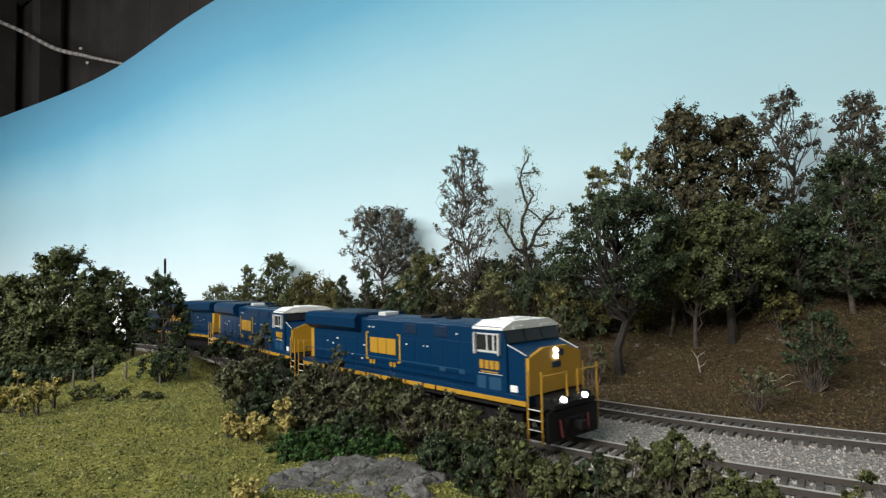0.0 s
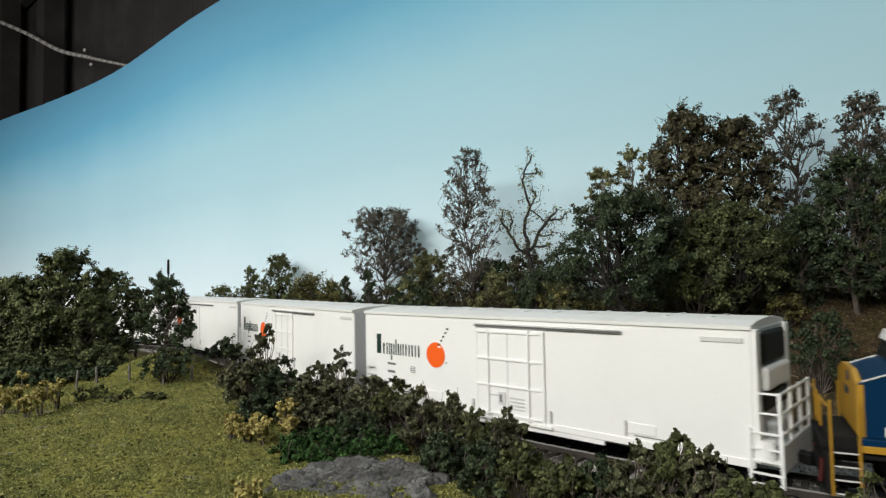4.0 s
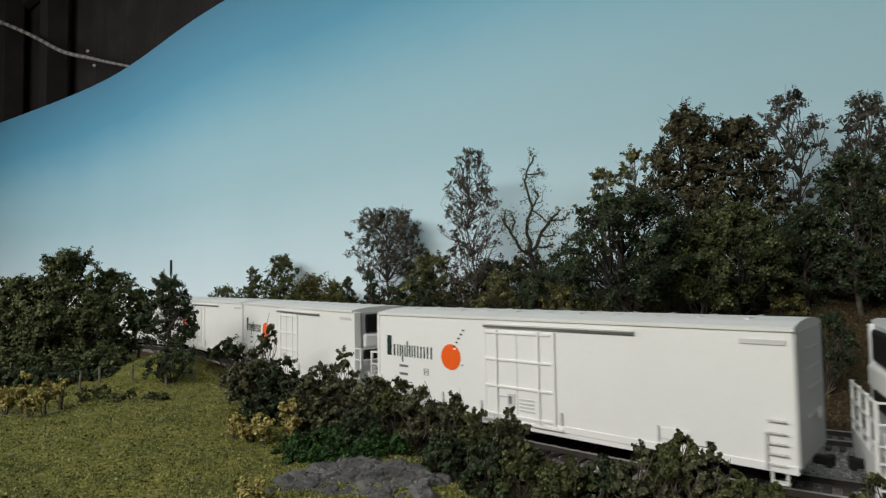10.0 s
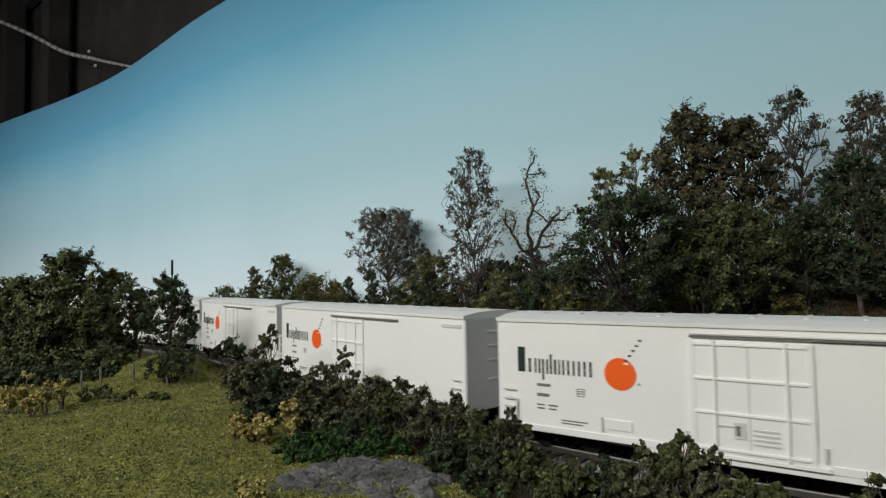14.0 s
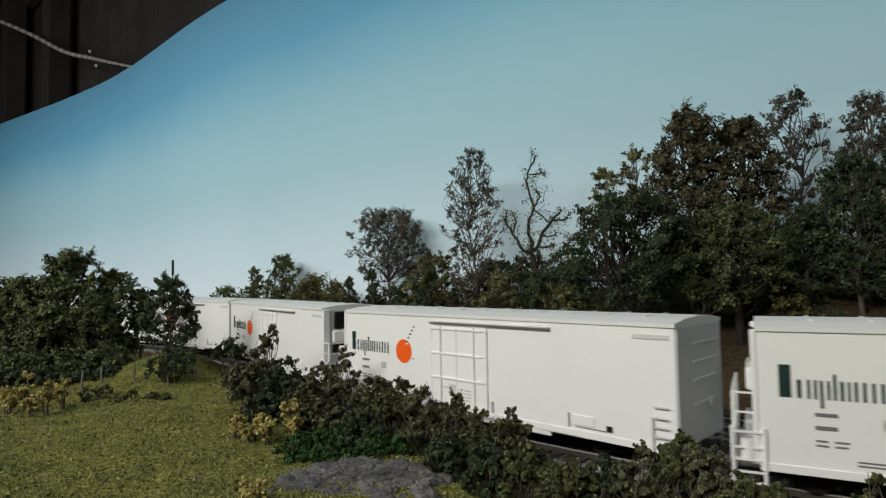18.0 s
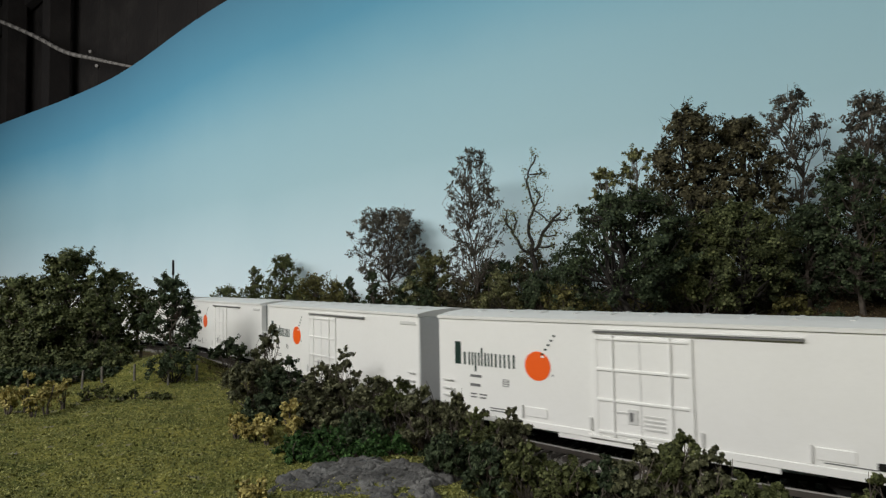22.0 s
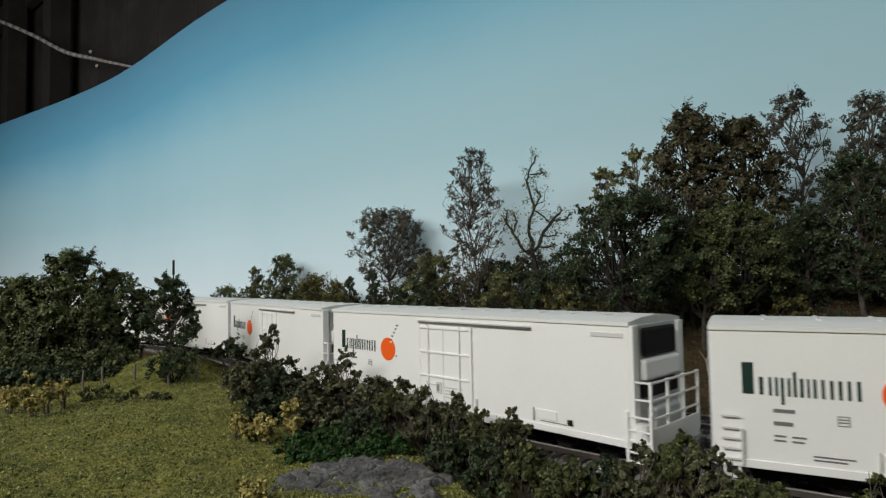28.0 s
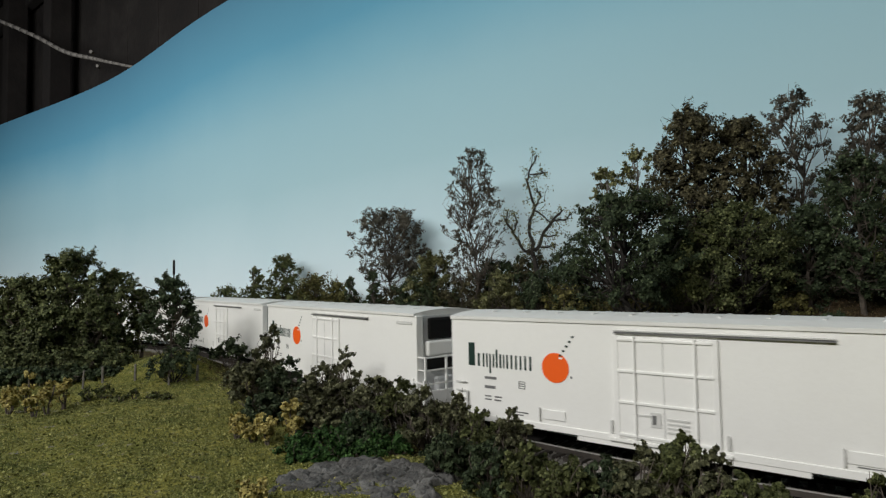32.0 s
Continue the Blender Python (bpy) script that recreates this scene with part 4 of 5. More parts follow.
def tree(x, y, h, lo, r, leaf, n, size, label, seed=1, bark=None, clumps=26, clump=0.30, shape=0.8, lean=0.0, trunk=0.16, category="tree"):
    """Tapered trunk, limbs and a crown of small leaves between lo and h; shape: where the crown is widest (0 top, 1 foot)."""
    rng = np.random.default_rng(seed)
    z = ground_z(x, y) - 0.15
    ob = thing("tree", x, y, z, 0, label, category, "model trees")
    wood = Wood()
    top = np.array((lean, 0, h * 0.9))
    stem = wood.limb((0, 0, 0), top, trunk, trunk * 0.25, rng, 0.03, 8, 7)
    blobs = []
    for i in range(clumps):
        u = (i + rng.random()) / clumps
        zz = lo + (h - lo) * u
        wide = r * math.sqrt(max(0.06, 1 - ((u - (1 - shape)) / (shape if u > 1 - shape else max(0.25, 1 - shape) * 1.5)) ** 2))
        cr = r * clump * rng.uniform(0.55, 1.4)
        a = i * 2.4 + rng.uniform(-0.7, 0.7)
        d = max(0.0, wide - cr * 0.6) * math.sqrt(rng.uniform(0.25, 1.0))
        c = np.array((lean * u + d * math.cos(a), d * math.sin(a), min(zz, h - cr * 0.9)))
        blobs.append((*c, cr))
        k = min(len(stem) - 1, max(1, int(len(stem) * (zz / h) * rng.uniform(0.6, 0.92))))
        path = wood.limb(stem[k], c, trunk * 0.38, 0.02, rng, 0.1, 5, 4)
        for _ in range(3):
            e = c + rng.normal(0, cr * 0.6, 3)
            wood.limb(path[rng.integers(2, 5)], e, 0.03, 0.012, rng, 0.1, 3, 3)
    mesh_part("trunk", wood.v, wood.f, bark or BARK, ob)
    mesh_part("crown", *foliage(blobs, int(n * 1.75), size * 0.78, rng), leaf, ob)
    return ob


def crooked_tree(x, y, h, label, seed):
    """Dark forked tree with bare winding limbs and thin yellow leaf tufts; limbs in tenths of its height."""
    rng = np.random.default_rng(seed)
    ob = thing("tree", x, y, ground_z(x, y) - 0.15, 0, label, "tree", "model trees")
    wood, tips = Wood(), []
    k = h / 10.0
    limbs = ((0.22, ((0.0, 0.0), (0.15, 2.2), (0.0, 3.4), (-0.15, 3.9))),
             (0.15, ((-0.15, 3.9), (-0.1, 4.6), (-0.35, 5.3), (-0.28, 6.1), (0.0, 6.8), (-0.2, 7.4), (-0.4, 8.2), (-0.35, 8.9), (0.1, 10.0))),
             (0.14, ((-0.05, 4.1), (0.3, 4.7), (0.5, 5.3), (1.0, 6.0), (1.5, 6.6))),
             (0.12, ((-0.15, 3.9), (-0.75, 4.3), (-1.1, 5.0), (-1.35, 5.5), (-1.7, 6.1))),
             (0.07, ((0.0, 6.8), (0.4, 7.5), (0.2, 7.9))), (0.06, ((-0.2, 8.9), (0.4, 8.95), (0.6, 9.05))),
             (0.08, ((1.0, 6.0), (1.6, 6.0), (2.1, 6.4))), (0.07, ((0.4, 5.1), (0.9, 5.0), (1.25, 5.15))),
             (0.08, ((0.1, 4.35), (0.7, 4.3), (1.1, 4.5))), (0.06, ((-1.2, 5.3), (-0.95, 5.9), (-1.1, 6.4))),
             (0.06, ((-1.5, 5.8), (-1.5, 6.6))), (0.06, ((0.05, 6.6), (0.6, 6.2), (0.9, 5.8))))
    for i, (r, pts) in enumerate(limbs):
        depth = rng.uniform(-0.12, 0.12)
        at_ = [np.array((u * k * 1.12, depth * j * k, v * k)) for j, (u, v) in enumerate(pts)]
        for p, q in zip(at_, at_[1:]):
            path = wood.limb(p, q, r * 1.35, r * 1.2, rng, 0.05, 4, 6)
            r *= 0.88
            if i:
                for _ in range(2):
                    e = q + rng.normal(0, 0.28 * k, 3)
                    wood.limb(path[rng.integers(1, 4)], e, 0.035, 0.016, rng, 0.12, 4, 4)
                    tips.append(e)
                tips += [q, path[2]]
    pts = np.repeat(np.array(tips), 12, 0)
    pts = pts + rng.normal(0, 0.16 * k, pts.shape)
    mesh_part("trunk", wood.v, wood.f, BARK_DARK, ob)
    mesh_part("crown", *leaf_cloud(pts, 0.15, rng), LEAF_YELLOW, ob)
    return ob


def shrub(x, y, h, r, leaf, n, size, label, seed=1, bark=None, clumps=12, clump=0.36, group="bushes", name="bush", category="bush", base=0.12, stem=0.045):
    rng = np.random.default_rng(seed)
    ob = thing(name, x, y, ground_z(x, y) - 0.08, 0, label, category, group)
    wood = Wood()
    blobs = []
    for i in range(clumps):
        a, u = i * 2.4 + rng.uniform(-0.5, 0.5), (i + 0.5) / clumps
        cr = min(r, h) * clump * rng.uniform(0.7, 1.2)
        zz = max(cr * 0.5, h * base + (h - cr * 0.8 - h * base) * rng.uniform(0.25, 1.0) * (1 - 0.35 * u * u))
        if i == 0:
            zz = h - cr * 0.8
        d = (r - cr * 0.5) * math.sqrt(u)
        c = np.array((d * math.cos(a), d * math.sin(a), zz))
        blobs.append((*c, cr))
        path = wood.limb((d * 0.15 * math.cos(a), d * 0.15 * math.sin(a), 0), c, stem, 0.012, rng, 0.1, 4, 4)
        for _ in range(2):
            wood.limb(path[2], c + rng.normal(0, cr * 0.7, 3), 0.02, 0.008, rng, 0.1, 3, 3)
    mesh_part("stem", wood.v, wood.f, bark or BARK, ob)
    mesh_part("foliage", *foliage(blobs, int(n * 1.6), size * 0.8, rng), leaf, ob)
    return ob


def flower(x, y, h, r, seed, n=1500):
    """Upright weed: brownish stems that carry lumpy pale yellow heads."""
    rng = np.random.default_rng(seed)
    ob = thing("flowering_weed", x, y, ground_z(x, y) - 0.05, 0, "upright pale yellow flowering weed on thin brown stems", "flower", "yellow weeds")
    wood, heads = Wood(), []
    for i in range(4):
        a = i * 1.6 + rng.uniform(-0.5, 0.5)
        q = r * rng.uniform(0.25, 0.75)
        top = np.array((q * math.cos(a), q * math.sin(a), h * (0.93 if i == 0 else rng.uniform(0.5, 0.85))))
        wood.limb((q * 0.3 * math.cos(a), q * 0.3 * math.sin(a), 0), top, 0.05, 0.03, rng, 0.05, 4, 5)
        for _ in range(4):
            heads.append((*(top + rng.normal(0, 0.3 * r, 3) * (1, 1, 0.55)), r * rng.uniform(0.28, 0.42)))
        heads.append((*(top * (1, 1, 0.55)), r * 0.22))
    mesh_part("stem", wood.v, wood.f, BARK, ob)
    mesh_part("flower_head", *foliage(heads, n, 0.11, rng, 0.5), FLOWER, ob)


def fence_post(x, y, h, tilt, seed):
    rng = random.Random(seed)
    bm = bmesh.new()
    add_rod(bm, (0, 0, -0.2), (tilt * h, 0.02, h), 0.085, 0.07, 7)
    for v in bm.verts:
        v.co += Vector((rng.uniform(-0.012, 0.012), rng.uniform(-0.012, 0.012), rng.uniform(-0.03, 0.03)))
    ob = part("fence_post", bm, POST_WOOD)
    ob.matrix_basis = pose(x * U, y * U, ground_z(x, y) * U)
    tagged(ob, "weathered grey wooden fence post in the turf", "fence post", "fence posts")


def dead_branch(x, y, h, r, seed):
    rng = np.random.default_rng(seed)
    ob = thing("dead_branch", x, y, ground_z(x, y) - 0.03, 0, "pale bare dead branch lying on the leaf litter", "branch", "dead branches")
    wood = Wood()
    main = wood.limb((0, 0, 0), (-0.3 * r, 0, h * 0.6), 0.055, 0.04, rng, 0.05, 4, 5)
    wood.limb(main[-1], (-r, 0.1, h), 0.035, 0.012, rng, 0.08, 4, 4)
    wood.limb(main[-1], (r * 0.6, -0.1, h * 0.95), 0.035, 0.012, rng, 0.08, 4, 4)
    wood.limb(main[1], (r, 0.1, h * 0.55), 0.03, 0.01, rng, 0.08, 4, 4)
    mesh_part("branch", wood.v, wood.f, TWIG_PALE, ob)


def rock_slab(x, y, rx, ry, h, seed):
    """Low outcrop, broken into plates by cracks, with an uneven rim."""
    n = 150
    u = np.linspace(-1.15, 1.15, n)
    verts, faces = [], []
    for q in u:
        for p in u:
            v = Vector((p * rx, q * ry, 0))
            rim = 1.0 + 0.30 * noise.fractal(v * 0.55 + Vector((seed, 0, 0)), 1.0, 2.0, 5)
            edge = float(smooth(0.0, 0.22, rim - math.hypot(p, q)))
            w = v + 0.25 * noise.noise_vector(v * 1.3)
            cells = noise.voronoi(Vector((w.x * 0.9, w.y * 1.7, seed)))[0]
            crack = min(1.0, (cells[1] - cells[0]) / 0.14)
            small = noise.voronoi(w * 3.2)[0]
            chip = min(1.0, (small[1] - small[0]) / 0.2)
            tilt = 0.16 * noise.cell(Vector((w.x * 0.8, w.y * 1.4, seed)))
            z = h * (0.75 + tilt + 0.55 * noise.fractal(v * 1.1, 1.0, 2.0, 6)) - 0.12 * (1 - crack) - 0.03 * (1 - chip) + 0.03 * noise.fractal(v * 6, 1.0, 2.0, 4)
            verts.append((v.x, v.y, -0.35 + (z + 0.35) * edge))
    for r in range(n - 1):
        for k in range(n - 1):
            b = r * n + k
            faces.append((b, b + 1, b + n + 1, b + n))
    ob = mesh_part("rock_slab", verts, faces, ROCK)
    ob.matrix_basis = pose(x * U, y * U, ground_z(x, y) * U)
    tagged(ob, "low cracked grey rock outcrop set into the turf", "rock")


def telegraph_pole(x, y, h):
    z = ground_z(x, y)
    ob = thing("telegraph_pole", x, y, z, 0, "slim dark wooden pole with a thick dark top", "pole")
    part("pole", rod((0, 0, -0.2), (0, 0, h), 0.05, 0.045, 8), BARK_DARK, ob)
    part("insulator_stack", rod((0, 0, h - 1.0), (0, 0, h + 0.05), 0.09, 0.08, 8), BLACK, ob, "dark block round the pole top")


def stuff(name, pts, size, material, label, flat=0.5, seed=3, sides=False):
    """Many loose flecks or grains as one object."""
    rng = np.random.default_rng(seed)
    n = len(pts)
    if sides:
        o = rng.normal(0, 1, (n, 5, 3))
        base = np.array(((1, 0, 0), (-0.5, 0.87, 0), (-0.5, -0.87, 0), (0, 0, 0.9), (0, 0, -0.9)))
        a = rng.uniform(0, 6.28, n)
        c, s = np.cos(a), np.sin(a)
        q = np.stack([base[:, 0] * c[:, None] - base[:, 1] * s[:, None], base[:, 0] * s[:, None] + base[:, 1] * c[:, None], np.broadcast_to(base[:, 2], (n, 5))], -1)
        v = (np.asarray(pts)[:, None] + (q + 0.25 * o) * (size * rng.uniform(0.5, 1.3, (n, 1, 1)))).reshape(-1, 3)
        k = (np.arange(n) * 5)[:, None, None]
        f = (k + np.array(((0, 1, 3), (1, 2, 3), (2, 0, 3), (1, 0, 4), (2, 1, 4), (0, 2, 4)))).reshape(-1, 3)
    else:
        v, f = leaf_cloud(pts, size, rng)
    ob = mesh_part(name, v, f, material)
    tagged(ob, label, name.replace("_", " "), kind="stuff")


def ground_points(n, x0, x1, y0, y1, lo, hi, seed, lift=0.02):
    """Random points on the scenery where lo < distance behind the line < hi."""
    rng = np.random.default_rng(seed)
    x, y = rng.uniform(x0, x1, n), y0 + (y1 - y0) * rng.random(n) ** 1.4
    s, off = line_coords(x, y)
    k = (off > lo) & (off < hi) & (abs(x) < 0.9 * y + 4)
    x, y = x[k], y[k]
    return np.stack([x, y, terrain(x, y) + lift], 1)


# trees before the line, by the pasture
tree(-30.4, 48.0, 9.8, 1.7, 2.86, LEAF_GROVE, 13000, 0.22, "tall dense green tree at the pasture edge", 11, clumps=58, clump=0.33, shape=0.6)
tree(-33.6, 47.0, 7.8, 1.7, 2.35, LEAF_GROVE, 11000, 0.22, "dense green tree with a rounded crown", 12, clumps=54, clump=0.33, shape=0.55)
tree(-28.0, 50.0, 8.3, 1.4, 2.30, LEAF_GROVE, 9000, 0.22, "dense green tree beside a taller one", 13, clumps=48, clump=0.33, shape=0.55)
tree(-38.0, 48.0, 6.5, 1.5, 2.76, LEAF_GROVE, 8000, 0.24, "dense green tree with a rounded crown", 14, clumps=40, clump=0.38)
tree(-27.4, 46.5, 6.3, 1.4, 1.87, LEAF_GROVE, 5500, 0.22, "green tree in front of the grove", 15, clumps=40, clump=0.38, shape=0.55)
tree(-30.5, 45.5, 5.7, 1.6, 1.96, LEAF_GROVE, 5500, 0.22, "green tree in front of the grove", 16, clumps=40, clump=0.38, shape=0.55)
tree(-27.2, 53.0, 6.2, 2.4, 1.27, LEAF_GROVE, 1500, 0.26, "small green tree thinning at its edge", 17, clumps=24, clump=0.38)
tree(-18.7, 40.5, 6.7, 2.2, 2.02, LEAF_DARK, 8000, 0.17, "open dark green tree beside a pole", 18, clumps=34, clump=0.3, trunk=0.12)
shrub(-33.0, 46.0, 3.3, 2.65, LEAF_GROVE, 2600, 0.22, "green undergrowth bush beneath the trees", 19, clumps=16)
shrub(-29.4, 46.5, 3.0, 2.68, LEAF_GROVE, 2600, 0.22, "green undergrowth bush beneath the trees", 20, clumps=16)
shrub(-26.6, 47.0, 2.5, 1.80, LEAF_GROVE, 2600, 0.22, "green undergrowth bush beneath the trees", 21, clumps=16)
shrub(-30.6, 45.0, 2.8, 1.94, LEAF_GROVE, 2600, 0.22, "green undergrowth bush beneath the trees", 22, clumps=16)
shrub(-26.2, 43.5, 2.1, 1.88, LEAF_GROVE, 2600, 0.22, "green undergrowth bush beneath the trees", 23, clumps=16)
shrub(-29.6, 43.0, 2.0, 2.15, LEAF_GROVE, 2600, 0.22, "green undergrowth bush beneath the trees", 24, clumps=16)
shrub(-31.0, 42.0, 2.0, 1.81, LEAF_GROVE, 2600, 0.22, "green undergrowth bush beneath the trees", 25, clumps=16)
shrub(-23.6, 43.0, 1.0, 0.99, LEAF_GROVE, 2600, 0.22, "green undergrowth bush beneath the trees", 26, clumps=16)
shrub(-18.0, 39.2, 2.6, 1.81, LEAF_DARK, 2000, 0.17, "open twiggy dark bush by the fence", 27, clumps=20, clump=0.26, bark=BARK_DARK)
shrub(-25.7, 40.6, 1.2, 1.56, LEAF_DARK, 1800, 0.18, "low dark undergrowth at the pasture edge", 28, clumps=18)
shrub(-23.6, 41.0, 0.8, 1.18, LEAF_DARK, 1800, 0.18, "low dark undergrowth at the pasture edge", 29, clumps=18)
shrub(-27.6, 40.2, 1.3, 1.62, LEAF_DARK, 1800, 0.18, "low dark undergrowth at the pasture edge", 30, clumps=18)
shrub(-29.3, 39.8, 1.3, 1.38, LEAF_DARK, 1800, 0.18, "low dark undergrowth at the pasture edge", 31, clumps=18)
shrub(-15.7, 43.0, 2.4, 1.57, LEAF_DARK, 1500, 0.20, "dark green bush near the line", 32)

# small trees behind the line, along the backdrop
tree(-34.0, 92.0, 4.8, 1.3, 2.47, LEAF_GREEN, 1200, 0.30, "small distant green tree before the backdrop", 33, clumps=24, clump=0.38)
tree(-28.1, 88.0, 7.8, 1.2, 1.86, LEAF_GREEN, 1500, 0.30, "narrow green tree before the backdrop", 34, clumps=24, clump=0.38)
tree(-23.3, 86.0, 9.6, 1.8, 3.14, LEAF_GREEN, 4500, 0.28, "rounded green tree before the backdrop", 35, clumps=30, clump=0.36)
tree(-17.5, 80.0, 6.9, 1.8, 3.22, LEAF_OLIVE, 2200, 0.28, "olive green tree before the backdrop", 36, clumps=30, clump=0.36)
tree(-14.1, 78.0, 5.5, 1.4, 1.80, LEAF_OLIVE, 1000, 0.28, "small olive green tree before the backdrop", 37, clumps=20, clump=0.4)
tree(-11.1, 70.0, 6.7, 1.7, 1.14, LEAF_DARK, 1800, 0.22, "narrow dark conifer-like tree", 38, clumps=20, shape=0.95)
tree(-8.2, 68.0, 7.4, 1.8, 1.37, LEAF_DARK, 2200, 0.22, "narrow dark conifer-like tree", 39, clumps=22, shape=0.95)
tree(-6.6, 72.0, 14.1, 5.8, 5.5, LEAF_GREYBROWN, 7500, 0.23, "grey-brown tree with a broad open crown", 40, clumps=84, clump=0.17, shape=0.5, bark=BARK)
tree(-1.1, 64.0, 8.4, 2.2, 3.2, LEAF_YELLOW, 6500, 0.24, "yellow-green tree in dense leaf", 41, clumps=22)
tree(3.1, 60.0, 18.2, 4.4, 3.6, LEAF_GREYBROWN, 6500, 0.165, "tall slender open tree with grey-brown leaves", 42, clumps=110, clump=0.15, shape=0.68, bark=BARK, trunk=0.13)
crooked_tree(8.9, 57.0, 15.57, "dark crooked tree, nearly bare with yellow leaf tufts", 77)
shrub(7.2, 60.0, 5.9, 2.88, LEAF_DARK, 2600, 0.24, "dark green bush before the backdrop", 43, clumps=16)
shrub(2.4, 61.0, 5.9, 2.93, LEAF_BROWN, 3200, 0.24, "dark brownish bush before the backdrop", 44, clumps=24, clump=0.38)
shrub(5.1, 56.0, 5.9, 2.58, LEAF_YELLOW, 3000, 0.22, "olive yellow bush on the slope", 45, clumps=24, clump=0.38)
shrub(5.2, 63.0, 6.0, 2.6, LEAF_DARK, 3200, 0.22, "dark green bush before the backdrop", 141, clumps=24, clump=0.38)
shrub(9.0, 61.0, 6.2, 2.8, LEAF_BROWN, 3200, 0.22, "dark brownish bush before the backdrop", 142, clumps=24, clump=0.38)
shrub(12.2, 57.0, 6.0, 2.7, LEAF_DARK, 3200, 0.22, "dark green bush before the backdrop", 143, clumps=24, clump=0.38)
shrub(9.4, 55.0, 4.5, 2.74, LEAF_DARK, 3600, 0.22, "dark green bush on the slope", 46, clumps=24, clump=0.38)
shrub(-3.8, 67.0, 6.3, 2.96, LEAF_DARK, 3200, 0.26, "dark green bush before the backdrop", 47, clumps=20, clump=0.4)
shrub(-6.1, 70.0, 5.1, 3.09, LEAF_BROWN, 2600, 0.26, "dark brownish bush before the backdrop", 48, clumps=20, clump=0.4)
shrub(-14.1, 77.0, 4.7, 3.40, LEAF_OLIVE, 2400, 0.28, "olive bush before the backdrop", 49, clumps=20, clump=0.4)
shrub(-0.7, 63.0, 5.9, 2.78, LEAF_DARK, 2800, 0.24, "dark green bush before the backdrop", 50, clumps=20, clump=0.4)
shrub(-10.2, 75.0, 3.1, 4.03, LEAF_DARK, 3200, 0.28, "dark green bush before the backdrop", 51, clumps=20, clump=0.4)
shrub(-19.1, 81.0, 5.1, 4.35, LEAF_GREEN, 3200, 0.28, "dark green bush before the backdrop", 52, clumps=20, clump=0.4)
shrub(-29.3, 89.0, 4.4, 4.78, LEAF_GREEN, 3000, 0.30, "dark green bush before the backdrop", 53, clumps=20, clump=0.4)

# wood on the cutting slope
tree(12.0, 39.0, 12.6, 5.2, 4.79, LEAF_DARK, 11500, 0.21, "large dark green tree with a broad crown on the slope", 54, clumps=70, clump=0.21, trunk=0.32, shape=0.6, bark=BARK_DARK)
tree(16.4, 41.5, 7.1, 2.8, 2.39, LEAF_DARK, 4500, 0.21, "green tree filling the wood", 55, clumps=34, clump=0.34)
tree(13.7, 49.0, 12.7, 7.8, 1.98, LEAF_YELLOW, 2200, 0.20, "thin yellow-green tree rising behind the wood", 56, clumps=16, clump=0.3, bark=BARK_GREY)
tree(16.7, 50.0, 13.0, 8.0, 1.92, LEAF_YELLOW, 1900, 0.20, "thin yellow-green tree rising behind the wood", 57, clumps=14, clump=0.3, bark=BARK_GREY)
tree(18.8, 50.0, 12.5, 5.4, 1.54, LEAF_GREYBROWN, 1000, 0.20, "thin bare-stemmed tree rising behind the wood", 58, clumps=16, clump=0.28, bark=BARK_GREY)
tree(17.8, 42.0, 16.1, 5.2, 2.90, LEAF_BROWN, 12500, 0.22, "tall brown-leaved tree with a dense upright crown", 59, clumps=56, clump=0.34, trunk=0.22, shape=0.55, bark=BARK_DARK)
tree(21.3, 41.5, 14.1, 2.5, 3.50, LEAF_BROWN, 13000, 0.22, "broad brown-leaved tree with a massive uneven crown", 60, clumps=64, clump=0.28, trunk=0.22, shape=0.62, bark=BARK_DARK)
tree(19.4, 38.8, 9.6, 3.2, 3.6, LEAF_GROVE, 12000, 0.19, "olive green tree with low spreading limbs under a taller one", 61, clumps=60, clump=0.26, shape=0.62, trunk=0.30, bark=BARK_DARK)
tree(17.3, 39.5, 8.5, 3.2, 3.03, LEAF_GREEN, 6500, 0.20, "green tree filling the wood", 62, clumps=36, clump=0.34)
tree(26.5, 44.0, 14.8, 1.3, 2.96, LEAF_GREYBROWN, 7500, 0.19, "tall open grey-leaved tree", 63, clumps=50, clump=0.26, shape=0.5, bark=BARK, trunk=0.14)
tree(30.0, 41.0, 13.6, 1.5, 2.60, LEAF_GREYBROWN, 7500, 0.18, "tall open grey-leaved tree", 64, clumps=50, clump=0.26, shape=0.5, bark=BARK, trunk=0.15)
tree(26.6, 37.5, 10.5, 1.6, 3.06, LEAF_DARK, 10000, 0.19, "dark green tree with visible branches on the slope", 65, clumps=60, clump=0.27, trunk=0.18, shape=0.6)
tree(24.4, 39.5, 7.1, 1.0, 2.84, LEAF_DARK, 7000, 0.20, "dark green tree filling the wood", 66, clumps=40, clump=0.34)
tree(29.0, 37.0, 8.3, 1.2, 2.49, LEAF_GREEN, 5000, 0.20, "green tree filling the wood", 67, clumps=34, clump=0.34)
tree(30.7, 38.0, 11.2, 2.3, 2.55, LEAF_DARK, 3600, 0.22, "dark green tree at the end of the wood", 68, clumps=26)
tree(32.9, 37.0, 12.0, 1.9, 2.84, LEAF_BROWN, 3600, 0.24, "brown-leaved tree at the end of the wood", 69, clumps=26)
shrub(11.4, 46.0, 4.3, 2.48, LEAF_DARK, 3800, 0.20, "undergrowth bush on the wooded slope", 70, clumps=26, clump=0.4)
shrub(10.1, 47.0, 4.9, 2.48, LEAF_OLIVE, 3800, 0.20, "undergrowth bush on the wooded slope", 71, clumps=26, clump=0.4)
